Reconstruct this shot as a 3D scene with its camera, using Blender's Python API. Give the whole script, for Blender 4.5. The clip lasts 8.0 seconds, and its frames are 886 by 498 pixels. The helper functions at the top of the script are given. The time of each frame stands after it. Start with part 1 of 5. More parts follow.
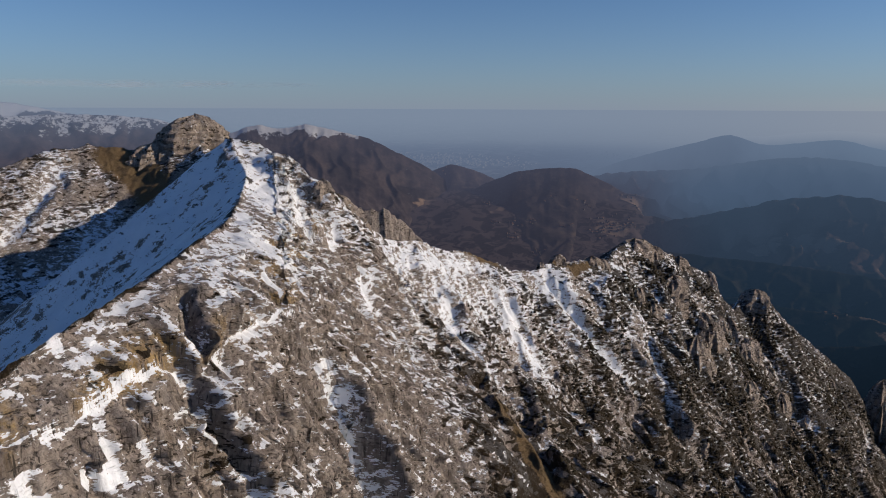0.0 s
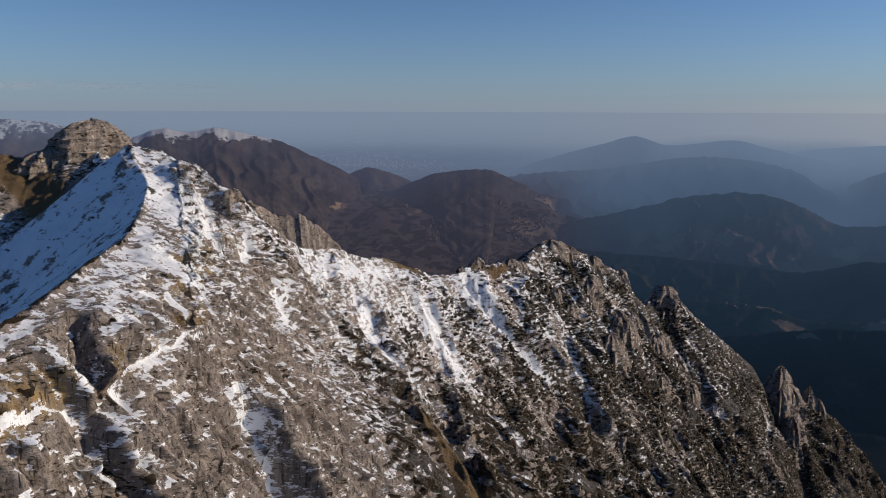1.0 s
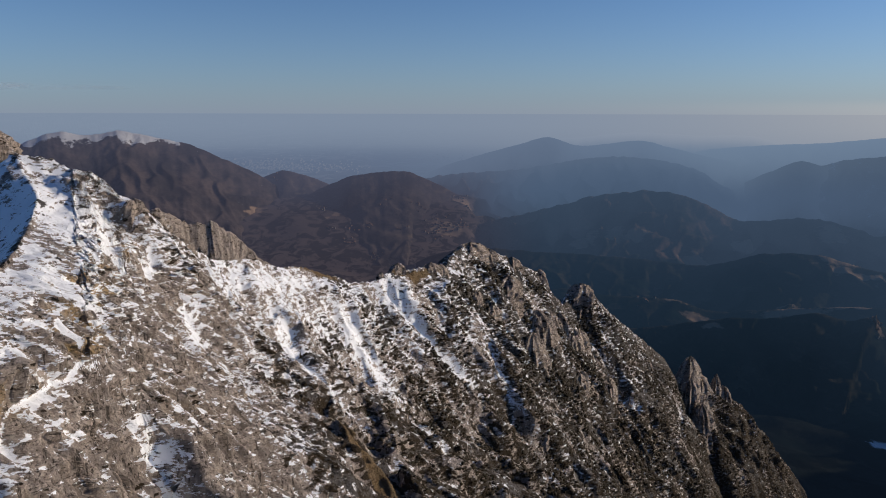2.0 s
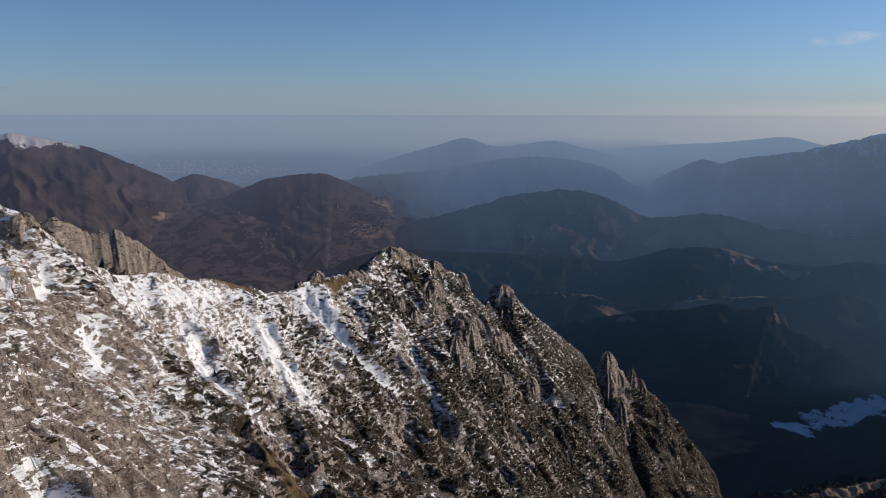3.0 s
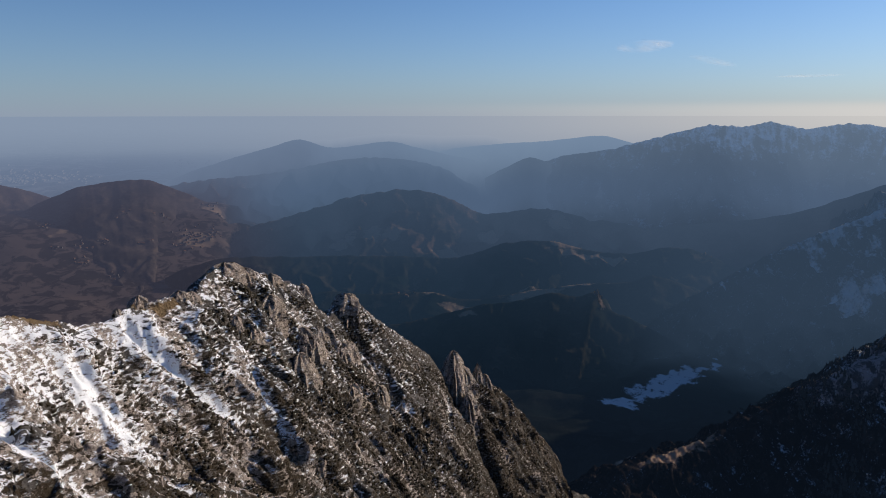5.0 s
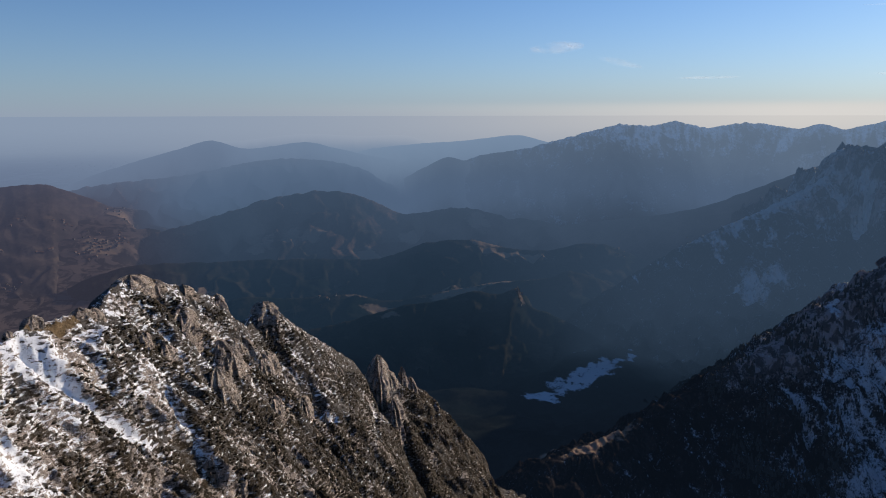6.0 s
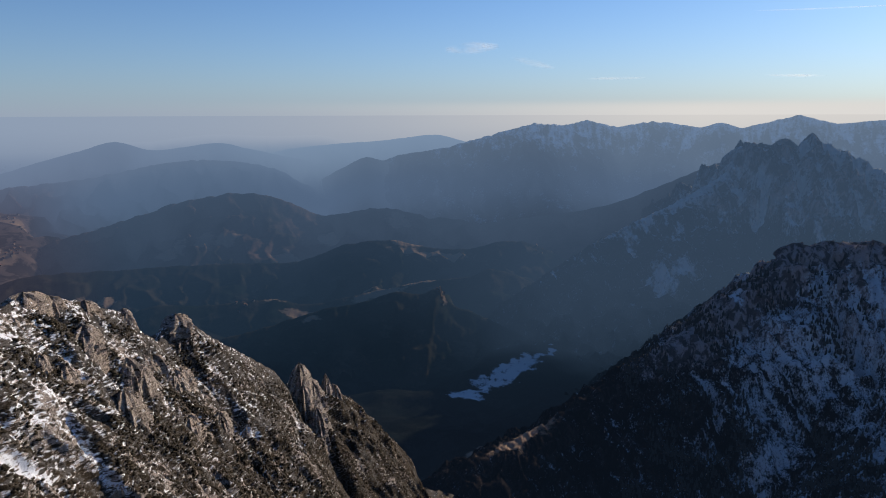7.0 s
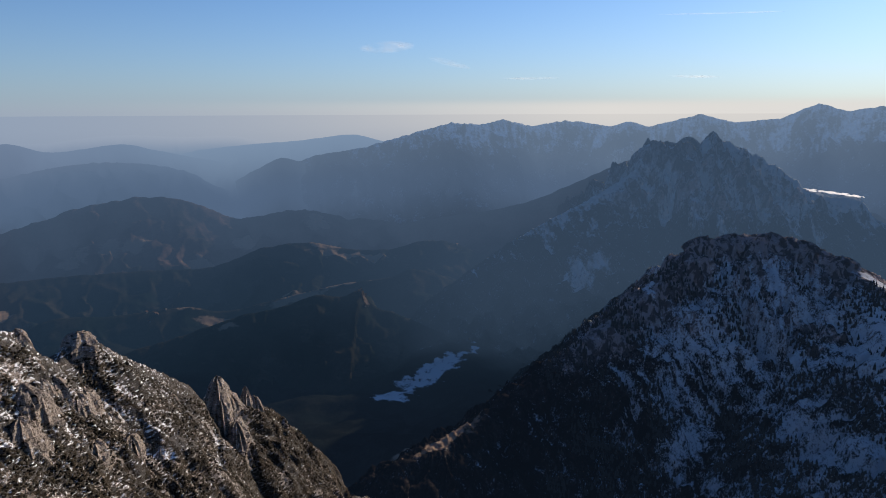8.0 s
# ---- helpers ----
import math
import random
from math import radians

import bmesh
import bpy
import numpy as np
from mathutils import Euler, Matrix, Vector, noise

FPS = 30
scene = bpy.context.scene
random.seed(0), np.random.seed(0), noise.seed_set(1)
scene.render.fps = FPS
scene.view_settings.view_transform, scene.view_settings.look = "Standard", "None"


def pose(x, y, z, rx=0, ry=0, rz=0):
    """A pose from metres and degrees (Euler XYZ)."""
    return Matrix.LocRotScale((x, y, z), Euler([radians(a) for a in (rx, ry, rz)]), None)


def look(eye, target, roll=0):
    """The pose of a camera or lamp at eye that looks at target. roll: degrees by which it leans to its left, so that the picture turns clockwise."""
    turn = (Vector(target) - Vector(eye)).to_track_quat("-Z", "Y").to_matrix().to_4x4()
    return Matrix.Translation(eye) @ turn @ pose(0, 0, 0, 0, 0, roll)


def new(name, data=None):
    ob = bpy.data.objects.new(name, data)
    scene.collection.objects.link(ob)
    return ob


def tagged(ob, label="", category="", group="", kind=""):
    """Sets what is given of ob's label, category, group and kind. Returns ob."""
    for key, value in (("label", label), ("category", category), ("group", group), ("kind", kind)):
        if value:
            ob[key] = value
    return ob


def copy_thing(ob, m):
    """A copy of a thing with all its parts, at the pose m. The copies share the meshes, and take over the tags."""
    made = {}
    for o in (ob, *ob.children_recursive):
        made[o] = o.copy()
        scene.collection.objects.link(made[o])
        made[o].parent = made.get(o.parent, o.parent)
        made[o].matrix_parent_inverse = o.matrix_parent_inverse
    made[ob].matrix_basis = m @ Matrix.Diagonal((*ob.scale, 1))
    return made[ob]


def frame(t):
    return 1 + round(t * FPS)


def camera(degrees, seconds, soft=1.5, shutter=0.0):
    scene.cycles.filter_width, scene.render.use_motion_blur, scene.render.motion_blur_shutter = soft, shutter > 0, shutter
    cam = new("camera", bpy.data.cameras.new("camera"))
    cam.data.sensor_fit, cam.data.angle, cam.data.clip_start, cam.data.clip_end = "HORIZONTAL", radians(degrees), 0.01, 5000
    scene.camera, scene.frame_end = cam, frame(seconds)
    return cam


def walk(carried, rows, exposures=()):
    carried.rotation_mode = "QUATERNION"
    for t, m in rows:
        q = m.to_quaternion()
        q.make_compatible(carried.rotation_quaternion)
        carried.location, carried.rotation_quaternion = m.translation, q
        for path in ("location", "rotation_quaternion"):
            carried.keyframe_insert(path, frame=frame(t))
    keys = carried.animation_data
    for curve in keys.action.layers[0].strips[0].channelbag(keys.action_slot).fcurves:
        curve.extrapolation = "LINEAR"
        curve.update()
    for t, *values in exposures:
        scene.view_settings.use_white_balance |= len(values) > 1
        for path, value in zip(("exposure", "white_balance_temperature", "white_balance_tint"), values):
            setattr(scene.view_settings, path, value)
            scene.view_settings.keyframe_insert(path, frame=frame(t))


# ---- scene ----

# ---- camera: seconds, place, yaw, pitch, lean ----
PATH = [
    (0.0, 0.00, 0.00, 0.00, -24.245, -11.868, 0.253),
    (0.5, 1.07, 2.20, 0.51, -27.810, -11.754, 0.221),
    (1.0, 2.26, 4.39, 1.08, -31.352, -11.657, 0.190),
    (1.5, 3.59, 6.57, 1.70, -34.873, -11.577, 0.159),
    (2.0, 5.08, 8.77, 2.38, -38.376, -11.512, 0.128),
    (2.5, 6.76, 10.97, 3.10, -41.864, -11.461, 0.098),
    (3.0, 8.66, 13.19, 3.86, -45.340, -11.424, 0.067),
    (3.5, 10.78, 15.44, 4.65, -48.806, -11.399, 0.037),
    (4.0, 13.17, 17.73, 5.47, -52.265, -11.385, 0.007),
    (4.5, 15.83, 20.06, 6.31, -55.720, -11.382, -0.023),
    (5.0, 18.79, 22.44, 7.17, -59.173, -11.389, -0.053),
    (5.5, 22.08, 24.88, 8.03, -62.628, -11.404, -0.083),
    (6.0, 25.71, 27.38, 8.90, -66.086, -11.427, -0.112),
    (6.5, 29.72, 29.96, 9.77, -69.551, -11.456, -0.141),
    (7.0, 34.11, 32.63, 10.62, -73.025, -11.491, -0.170),
    (7.5, 38.92, 35.38, 11.47, -76.512, -11.531, -0.199),
    (8.0, 44.17, 38.22, 12.29, -80.013, -11.575, -0.227),
]
cam = camera(67.11, 8.0, soft=1.0)
walk(cam, [(t, pose(x, y, z, 90 + pitch, 0, yaw) @ pose(0, 0, 0, 0, 0, lean)) for t, x, y, z, yaw, pitch, lean in PATH],
     exposures=[(0.0, -0.34), (1.5, -0.29), (3.5, -0.16), (6.0, 0.0), (8.0, 0.10)])

# ---- sun and sky ----
SUN_AZIMUTH, SUN_HEIGHT = 118.0, 19.0  # degrees, clockwise from +y; above the horizon
world = bpy.data.worlds.new("sky")
scene.world = world
world.use_nodes = True
wn, wl = world.node_tree.nodes, world.node_tree.links
sky = wn.new("ShaderNodeTexSky")
sky.sky_type, sky.sun_disc = "NISHITA", False
sky.sun_elevation, sky.sun_rotation = radians(SUN_HEIGHT), radians(SUN_AZIMUTH)
sky.altitude, sky.air_density, sky.dust_density, sky.ozone_density = 1800, 1.0, 0.6, 1.6
# haze that thickens towards the horizon, paler on the sun's side
way = wn.new("ShaderNodeTexCoord")
parts_of_way = wn.new("ShaderNodeSeparateXYZ")
wl.new(way.outputs["Generated"], parts_of_way.inputs[0])


def sky_math(op, a, b):
    n = wn.new("ShaderNodeMath")
    n.operation = op
    for k, v in ((0, a), (1, b)):
        if isinstance(v, bpy.types.NodeSocket):
            wl.new(v, n.inputs[k])
        else:
            n.inputs[k].default_value = v
    return n.outputs[0]


def sky_mix(f, a, b, mode="MIX"):
    n = wn.new("ShaderNodeMixRGB")
    n.blend_type = mode
    for k, v in ((0, f), (1, a), (2, b)):
        if isinstance(v, bpy.types.NodeSocket):
            wl.new(v, n.inputs[k])
        else:
            n.inputs[k].default_value = v if k == 0 else (*v, 1)
    return n.outputs[0]


height_up = sky_math("MAXIMUM", parts_of_way.outputs[2], 0.0)
thick = sky_math("POWER", 2.718, sky_math("MULTIPLY", height_up, -12.0))
sunward = sky_math("ADD", sky_math("MULTIPLY", parts_of_way.outputs[0], 0.5 * math.sin(radians(SUN_AZIMUTH))), sky_math("MULTIPLY", parts_of_way.outputs[1], 0.5 * math.cos(radians(SUN_AZIMUTH))))
sunward = sky_math("POWER", sky_math("MAXIMUM", sky_math("ADD", sunward, 0.5), 0.0), 6.5)
HAZE_AWAY, HAZE_SUNWARD, SKY_LEVEL = (3.4, 4.1, 5.25), (6.6, 6.5, 6.5), 0.085
haze = sky_mix(sunward, HAZE_AWAY, HAZE_SUNWARD)
tinted = sky_mix(1.0, sky.outputs[0], (0.60, 0.90, 1.27), "MULTIPLY")
# a low bright band of far haze under the sun
low_band = sky_math("POWER", 2.718, sky_math("MULTIPLY", sky_math("POWER", sky_math("MULTIPLY", height_up, 68.0), 4.0), -1.0))
low_band = sky_math("MULTIPLY", low_band, sky_math("MINIMUM", sky_math("MULTIPLY", sky_math("POWER", sunward, 1.7), 1.5), 0.9))
hazy = sky_mix(sky_math("MULTIPLY", thick, 0.93), tinted, haze)
LOW_GLOW = (8.2, 7.9, 7.55)
wl.new(sky_mix(low_band, hazy, LOW_GLOW), wn["Background"].inputs["Color"])
wn["Background"].inputs["Strength"].default_value = SKY_LEVEL

sun_data = bpy.data.lights.new("sun", "SUN")
sun_data.energy, sun_data.angle, sun_data.color = 5.0, radians(0.53), (1.0, 0.85, 0.68)
sun = new("sun", sun_data)
_a, _h = radians(SUN_AZIMUTH), radians(SUN_HEIGHT)
sun.matrix_world = look((2000 * math.sin(_a) * math.cos(_h), 2000 * math.cos(_a) * math.cos(_h), 2000 * math.sin(_h)), (0, 0, 0))

# ---- materials ----
class Graph:
    """A node material, built line by line."""

    def __init__(self, name, tree=None):
        if tree:
            self.nodes, self.links = tree.nodes, tree.links
            return
        self.mat = bpy.data.materials.new(name)
        self.mat.use_nodes = True
        self.nodes, self.links = self.mat.node_tree.nodes, self.mat.node_tree.links
        self.bsdf = self.nodes["Principled BSDF"]
        self.out = self.nodes["Material Output"]

    def put(self, kind, values=None):
        n = self.nodes.new(kind)
        for k, v in (values or {}).items():
            if isinstance(v, bpy.types.NodeSocket):
                self.links.new(v, n.inputs[k])
            else:
                n.inputs[k].default_value = v
        return n

    def where(self):
        return self.put("ShaderNodeNewGeometry").outputs["Position"]

    def noise(self, scale, detail=4, rough=0.55, stretch=(1, 1, 1), warp=0.0):
        m = self.put("ShaderNodeMapping", {"Vector": self.where(), "Scale": stretch})
        n = self.put("ShaderNodeTexNoise", {"Vector": m.outputs[0], "Scale": scale, "Detail": detail, "Roughness": rough, "Distortion": warp})
        return n.outputs[0]

    def attr(self, name):
        n = self.put("ShaderNodeAttribute")
        n.attribute_name = name
        return n.outputs["Fac"]

    def math(self, op, a, b=0.0, c=0.0, clamp=False):
        n = self.put("ShaderNodeMath", {0: a, 1: b, 2: c})
        n.operation, n.use_clamp = op, clamp
        return n.outputs[0]

    def span(self, v, a, b, lo=0.0, hi=1.0):
        n = self.put("ShaderNodeMapRange", {"Value": v, "From Min": a, "From Max": b, "To Min": lo, "To Max": hi})
        n.interpolation_type = "SMOOTHSTEP"
        return n.outputs[0]

    def mix(self, f, a, b):
        n = self.put("ShaderNodeMix")
        n.data_type = "RGBA"
        for k, v in (("Factor", f), ("A", a), ("B", b)):
            s = [i for i in n.inputs if i.name == k and i.type == ("VALUE" if k == "Factor" else "RGBA")][0]
            if isinstance(v, bpy.types.NodeSocket):
                self.links.new(v, s)
            else:
                s.default_value = v if k == "Factor" else (*v, 1)
        return [o for o in n.outputs if o.type == "RGBA"][0]

    def finish(self, colour, rough=0.9, bump=None, strength=0.5, distance=0.3, gloss=0.25):
        self.links.new(colour, self.bsdf.inputs["Base Color"])
        if isinstance(rough, bpy.types.NodeSocket):
            self.links.new(rough, self.bsdf.inputs["Roughness"])
        else:
            self.bsdf.inputs["Roughness"].default_value = rough
        self.bsdf.inputs["Specular IOR Level"].default_value = gloss
        if bump is not None:
            b = self.put("ShaderNodeBump", {"Height": bump, "Strength": strength, "Distance": distance})
            self.links.new(b.outputs[0], self.bsdf.inputs["Normal"])
        return self.mat

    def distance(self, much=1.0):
        """Far backdrop: paints the haze over land that lies kilometres off, as emission mixed into its surface."""
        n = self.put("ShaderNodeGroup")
        n.node_tree = HAZE_GLOW
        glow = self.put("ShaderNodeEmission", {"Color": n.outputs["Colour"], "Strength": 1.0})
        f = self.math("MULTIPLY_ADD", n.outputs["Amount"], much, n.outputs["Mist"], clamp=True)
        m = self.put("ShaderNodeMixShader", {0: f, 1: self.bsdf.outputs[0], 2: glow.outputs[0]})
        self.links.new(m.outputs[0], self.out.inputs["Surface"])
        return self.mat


def haze_glow_group():
    """Haze over the valley, painted on far land as emission: thicker with distance from the ridge, bluer away from the
    plain, and bright mist low between the far hills.
    """
    tree = bpy.data.node_groups.new("valley_haze_glow", "ShaderNodeTree")
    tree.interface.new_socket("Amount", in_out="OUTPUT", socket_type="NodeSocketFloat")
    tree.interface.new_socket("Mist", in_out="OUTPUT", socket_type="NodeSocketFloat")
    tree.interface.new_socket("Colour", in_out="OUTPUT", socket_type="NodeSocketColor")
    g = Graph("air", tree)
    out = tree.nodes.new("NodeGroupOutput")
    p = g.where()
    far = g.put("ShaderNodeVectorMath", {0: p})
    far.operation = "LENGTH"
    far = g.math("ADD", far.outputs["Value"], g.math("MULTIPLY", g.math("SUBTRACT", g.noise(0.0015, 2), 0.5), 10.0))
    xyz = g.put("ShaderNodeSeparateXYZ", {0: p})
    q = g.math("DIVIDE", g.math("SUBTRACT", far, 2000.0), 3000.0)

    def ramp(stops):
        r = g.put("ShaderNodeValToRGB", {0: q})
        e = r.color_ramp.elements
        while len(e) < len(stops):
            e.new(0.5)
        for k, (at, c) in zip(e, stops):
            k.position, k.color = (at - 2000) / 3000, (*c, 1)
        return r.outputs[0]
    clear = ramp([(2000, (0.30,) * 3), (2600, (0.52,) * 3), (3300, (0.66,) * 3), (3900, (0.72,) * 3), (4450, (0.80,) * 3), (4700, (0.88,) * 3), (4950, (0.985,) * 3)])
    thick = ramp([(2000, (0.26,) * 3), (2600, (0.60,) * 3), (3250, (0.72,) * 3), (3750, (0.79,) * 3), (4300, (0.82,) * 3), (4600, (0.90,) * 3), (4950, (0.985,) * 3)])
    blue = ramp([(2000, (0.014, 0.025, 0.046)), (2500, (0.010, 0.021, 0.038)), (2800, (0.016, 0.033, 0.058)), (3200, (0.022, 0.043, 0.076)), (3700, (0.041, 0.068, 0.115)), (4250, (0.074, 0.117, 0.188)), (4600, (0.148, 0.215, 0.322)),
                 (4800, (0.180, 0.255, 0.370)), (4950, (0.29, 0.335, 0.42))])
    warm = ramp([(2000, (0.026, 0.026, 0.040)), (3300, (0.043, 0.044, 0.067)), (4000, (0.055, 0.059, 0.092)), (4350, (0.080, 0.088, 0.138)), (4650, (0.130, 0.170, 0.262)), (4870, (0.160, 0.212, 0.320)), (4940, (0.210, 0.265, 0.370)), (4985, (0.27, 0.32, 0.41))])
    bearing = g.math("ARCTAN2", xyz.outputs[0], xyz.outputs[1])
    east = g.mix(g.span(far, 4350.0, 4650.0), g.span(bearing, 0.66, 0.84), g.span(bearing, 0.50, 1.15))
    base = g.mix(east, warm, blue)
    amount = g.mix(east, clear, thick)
    # brighter blue haze painted on the sun's side of the valley
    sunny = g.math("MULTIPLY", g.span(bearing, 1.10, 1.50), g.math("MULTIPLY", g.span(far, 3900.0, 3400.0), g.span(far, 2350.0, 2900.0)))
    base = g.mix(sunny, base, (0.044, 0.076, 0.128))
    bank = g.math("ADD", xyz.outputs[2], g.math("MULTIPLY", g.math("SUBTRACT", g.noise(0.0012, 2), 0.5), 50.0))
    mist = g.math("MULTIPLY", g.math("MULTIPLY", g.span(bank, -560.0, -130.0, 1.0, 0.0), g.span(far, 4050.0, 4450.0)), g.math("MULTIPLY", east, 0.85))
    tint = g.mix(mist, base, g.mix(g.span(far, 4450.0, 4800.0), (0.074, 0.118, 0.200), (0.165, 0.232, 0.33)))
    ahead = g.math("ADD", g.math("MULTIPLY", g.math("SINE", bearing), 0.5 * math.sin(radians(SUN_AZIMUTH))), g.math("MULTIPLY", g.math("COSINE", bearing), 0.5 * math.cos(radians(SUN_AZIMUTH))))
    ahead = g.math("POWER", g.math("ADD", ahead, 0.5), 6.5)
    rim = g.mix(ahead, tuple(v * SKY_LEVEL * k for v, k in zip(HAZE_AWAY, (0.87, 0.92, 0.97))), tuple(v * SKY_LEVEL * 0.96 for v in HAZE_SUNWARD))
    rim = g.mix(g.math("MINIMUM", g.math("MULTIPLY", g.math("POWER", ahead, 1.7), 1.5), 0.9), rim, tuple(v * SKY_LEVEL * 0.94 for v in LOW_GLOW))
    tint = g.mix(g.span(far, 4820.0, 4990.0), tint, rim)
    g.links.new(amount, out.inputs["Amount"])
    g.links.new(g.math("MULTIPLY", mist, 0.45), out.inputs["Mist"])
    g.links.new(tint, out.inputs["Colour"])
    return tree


HAZE_GLOW = haze_glow_group()
SNOW = (0.80, 0.82, 0.86)


def limestone():
    """Pale grey rock in beds and joints, with ochre stains, scrub, dry grass, and snow where the mesh says that it lies."""
    g = Graph("limestone_and_snow")
    grain, patch, fine = g.noise(0.9, 6, 0.65), g.noise(0.07, 4), g.noise(4.0, 4, 0.7)
    streak = g.noise(0.5, 5, 0.6, stretch=(1, 1, 0.12))
    rock = g.mix(g.span(grain, 0.34, 0.64), (0.215, 0.176, 0.152), (0.430, 0.365, 0.318))
    rock = g.mix(g.span(patch, 0.42, 0.6, 0, 0.35), rock, (0.29, 0.245, 0.21))
    rock = g.mix(g.span(g.noise(0.30, 4, 0.6, stretch=(1, 1, 0.10), warp=0.2), 0.52, 0.40, 0, 0.6), rock, (0.150, 0.125, 0.112))
    rock = g.mix(g.span(streak, 0.5, 0.68, 0, 0.55), rock, (0.455, 0.40, 0.36))
    rock = g.mix(g.math("MULTIPLY", g.attr("ochre"), g.span(streak, 0.35, 0.6)), rock, (0.40, 0.275, 0.13))
    bed = g.span(g.noise(0.85, 4, 0.62, stretch=(0.5, 0.5, 4.2), warp=0.3), 0.42, 0.34)
    joint = g.span(g.noise(0.80, 4, 0.6, stretch=(1.9, 1.9, 0.13), warp=0.2), 0.44, 0.35)
    cleft = g.math("MAXIMUM", bed, joint)
    rock = g.mix(g.math("MULTIPLY", cleft, 0.8), rock, (0.045, 0.038, 0.032))
    dash = g.noise(1.15, 4, 0.62, stretch=(0.8, 0.8, 2.8), warp=0.3)
    band = g.noise(0.20, 3, 0.58, stretch=(1, 1, 2.8), warp=0.4)
    bush = g.math("ADD", g.attr("scrub"), g.math("ADD", g.math("MULTIPLY", g.math("SUBTRACT", band, 0.5), 4.2), g.math("MULTIPLY", g.math("SUBTRACT", dash, 0.5), 1.2)))
    bush = g.span(bush, 0.46, 0.58)
    rock = g.mix(bush, rock, g.mix(fine, (0.020, 0.0135, 0.0075), (0.050, 0.034, 0.018)))
    turf = g.mix(g.span(fine, 0.3, 0.7), (0.10, 0.068, 0.036), (0.22, 0.15, 0.078))
    rock = g.mix(g.span(g.math("ADD", g.attr("turf"), g.math("MULTIPLY", g.math("SUBTRACT", grain, 0.5), 0.9)), 0.4, 0.6), rock, turf)
    wobble = g.math("ADD", g.math("MULTIPLY", g.math("SUBTRACT", dash, 0.5), 2.0), g.math("MULTIPLY", g.math("SUBTRACT", g.noise(0.29, 3, 0.58, stretch=(1, 1, 2.2), warp=0.3), 0.5), 2.8))
    lie = g.span(g.math("ADD", g.attr("snow"), wobble), 0.46, 0.54)
    lie = g.math("MULTIPLY", lie, g.math("SUBTRACT", 1.0, g.math("MULTIPLY", bush, 0.92)))
    white = g.mix(g.span(patch, 0.35, 0.65), SNOW, (0.74, 0.76, 0.80))
    colour = g.mix(lie, rock, white)
    hollow = g.math("ADD", g.math("MULTIPLY", grain, 0.55), g.math("MULTIPLY", fine, 0.22))
    hollow = g.math("ADD", g.math("SUBTRACT", hollow, g.math("MULTIPLY", cleft, 0.35)), g.math("MULTIPLY", bush, 0.25))
    height = g.math("ADD", g.math("MULTIPLY", hollow, g.math("SUBTRACT", 1.0, g.math("MULTIPLY", lie, 0.85))), g.math("MULTIPLY", lie, 0.3))
    return g.finish(colour, g.span(lie, 0, 1, 0.92, 0.6), height, 1.0, 1.6)


def far_land(name, dark, light, much=1.0, patch=0.012, rock=None, fields=0.0, flake=9.0, sharp=2.0, relief=14.0, strips=0.0, blur=0.15):
    """Woods and bare slopes far away, with rock and snow by the mesh's own amounts, and emissive haze painted over."""
    g = Graph(name)
    a, b = g.noise(patch, 6, 0.6), g.noise(patch * flake, 6, 0.72, stretch=(1, 1, 0.75))
    c = g.mix(g.span(a, 0.38, 0.62), dark, light)
    c = g.mix(g.span(b, 0.35, 0.68, 0, 0.4), c, tuple(v * 0.55 for v in dark))
    if fields:
        c = g.mix(g.math("MULTIPLY", g.span(g.noise(patch * 1.7, 4, 0.55, stretch=(1, 1, 3)), 0.57, 0.66), fields), c, (0.22, 0.165, 0.115))
    if rock:
        c = g.mix(g.span(g.math("ADD", g.attr("rock"), g.math("MULTIPLY", g.math("SUBTRACT", b, 0.5), 1.6)), 0.3, 0.8), c, rock)
    mid = g.noise(patch * 3.2, 5, 0.62, stretch=(1, 1, 0.6), warp=0.8)
    if rock:
        c = g.mix(g.span(mid, 0.56, 0.44, 0, 0.75), c, tuple(v * 0.6 for v in dark))
    # tan of open fields, also painted where slopes and strips catch the sun
    c = g.mix(g.span(g.math("ADD", g.attr("sunlit_field"), g.math("MULTIPLY", g.math("SUBTRACT", g.noise(patch * 2.6, 5, 0.65, stretch=(1, 1, 2.5)), 0.5), 1.8)), 0.35, 0.75), c, (0.42, 0.29, 0.20))
    if strips:
        strip = g.math("MULTIPLY", g.span(g.noise(0.008, 5, 0.66, stretch=(1, 1, 7)), 0.50, 0.60), g.math("MULTIPLY", g.attr("plain"), strips, clamp=True))
        c = g.mix(strip, c, (0.46, 0.42, 0.38))
    s = g.math("ADD", g.attr("snow"), g.math("ADD", g.math("MULTIPLY", g.math("SUBTRACT", b, 0.5), sharp), g.math("MULTIPLY", g.math("SUBTRACT", mid, 0.5), sharp * 0.8)))
    c = g.mix(g.span(s, 0.6 - blur, 0.6 + blur), c, SNOW)
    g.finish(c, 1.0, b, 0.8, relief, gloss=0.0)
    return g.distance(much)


def plain(name, colour, rough=0.9, spread=0.35, scale=3.0):
    g = Graph(name)
    dark = tuple(v * (1 - spread) for v in colour)
    return g.finish(g.mix(g.noise(scale, 4), dark, colour), rough)


LIMESTONE = limestone()


# ---- land forms ----
def _hash(ix, iy, seed):
    h = (ix.astype(np.int64) * 374761393 + iy.astype(np.int64) * 668265263 + seed * 974634777) & 0xFFFFFFFF
    h = ((h ^ (h >> 13)) * 1274126177) & 0xFFFFFFFF
    return h ^ (h >> 16)


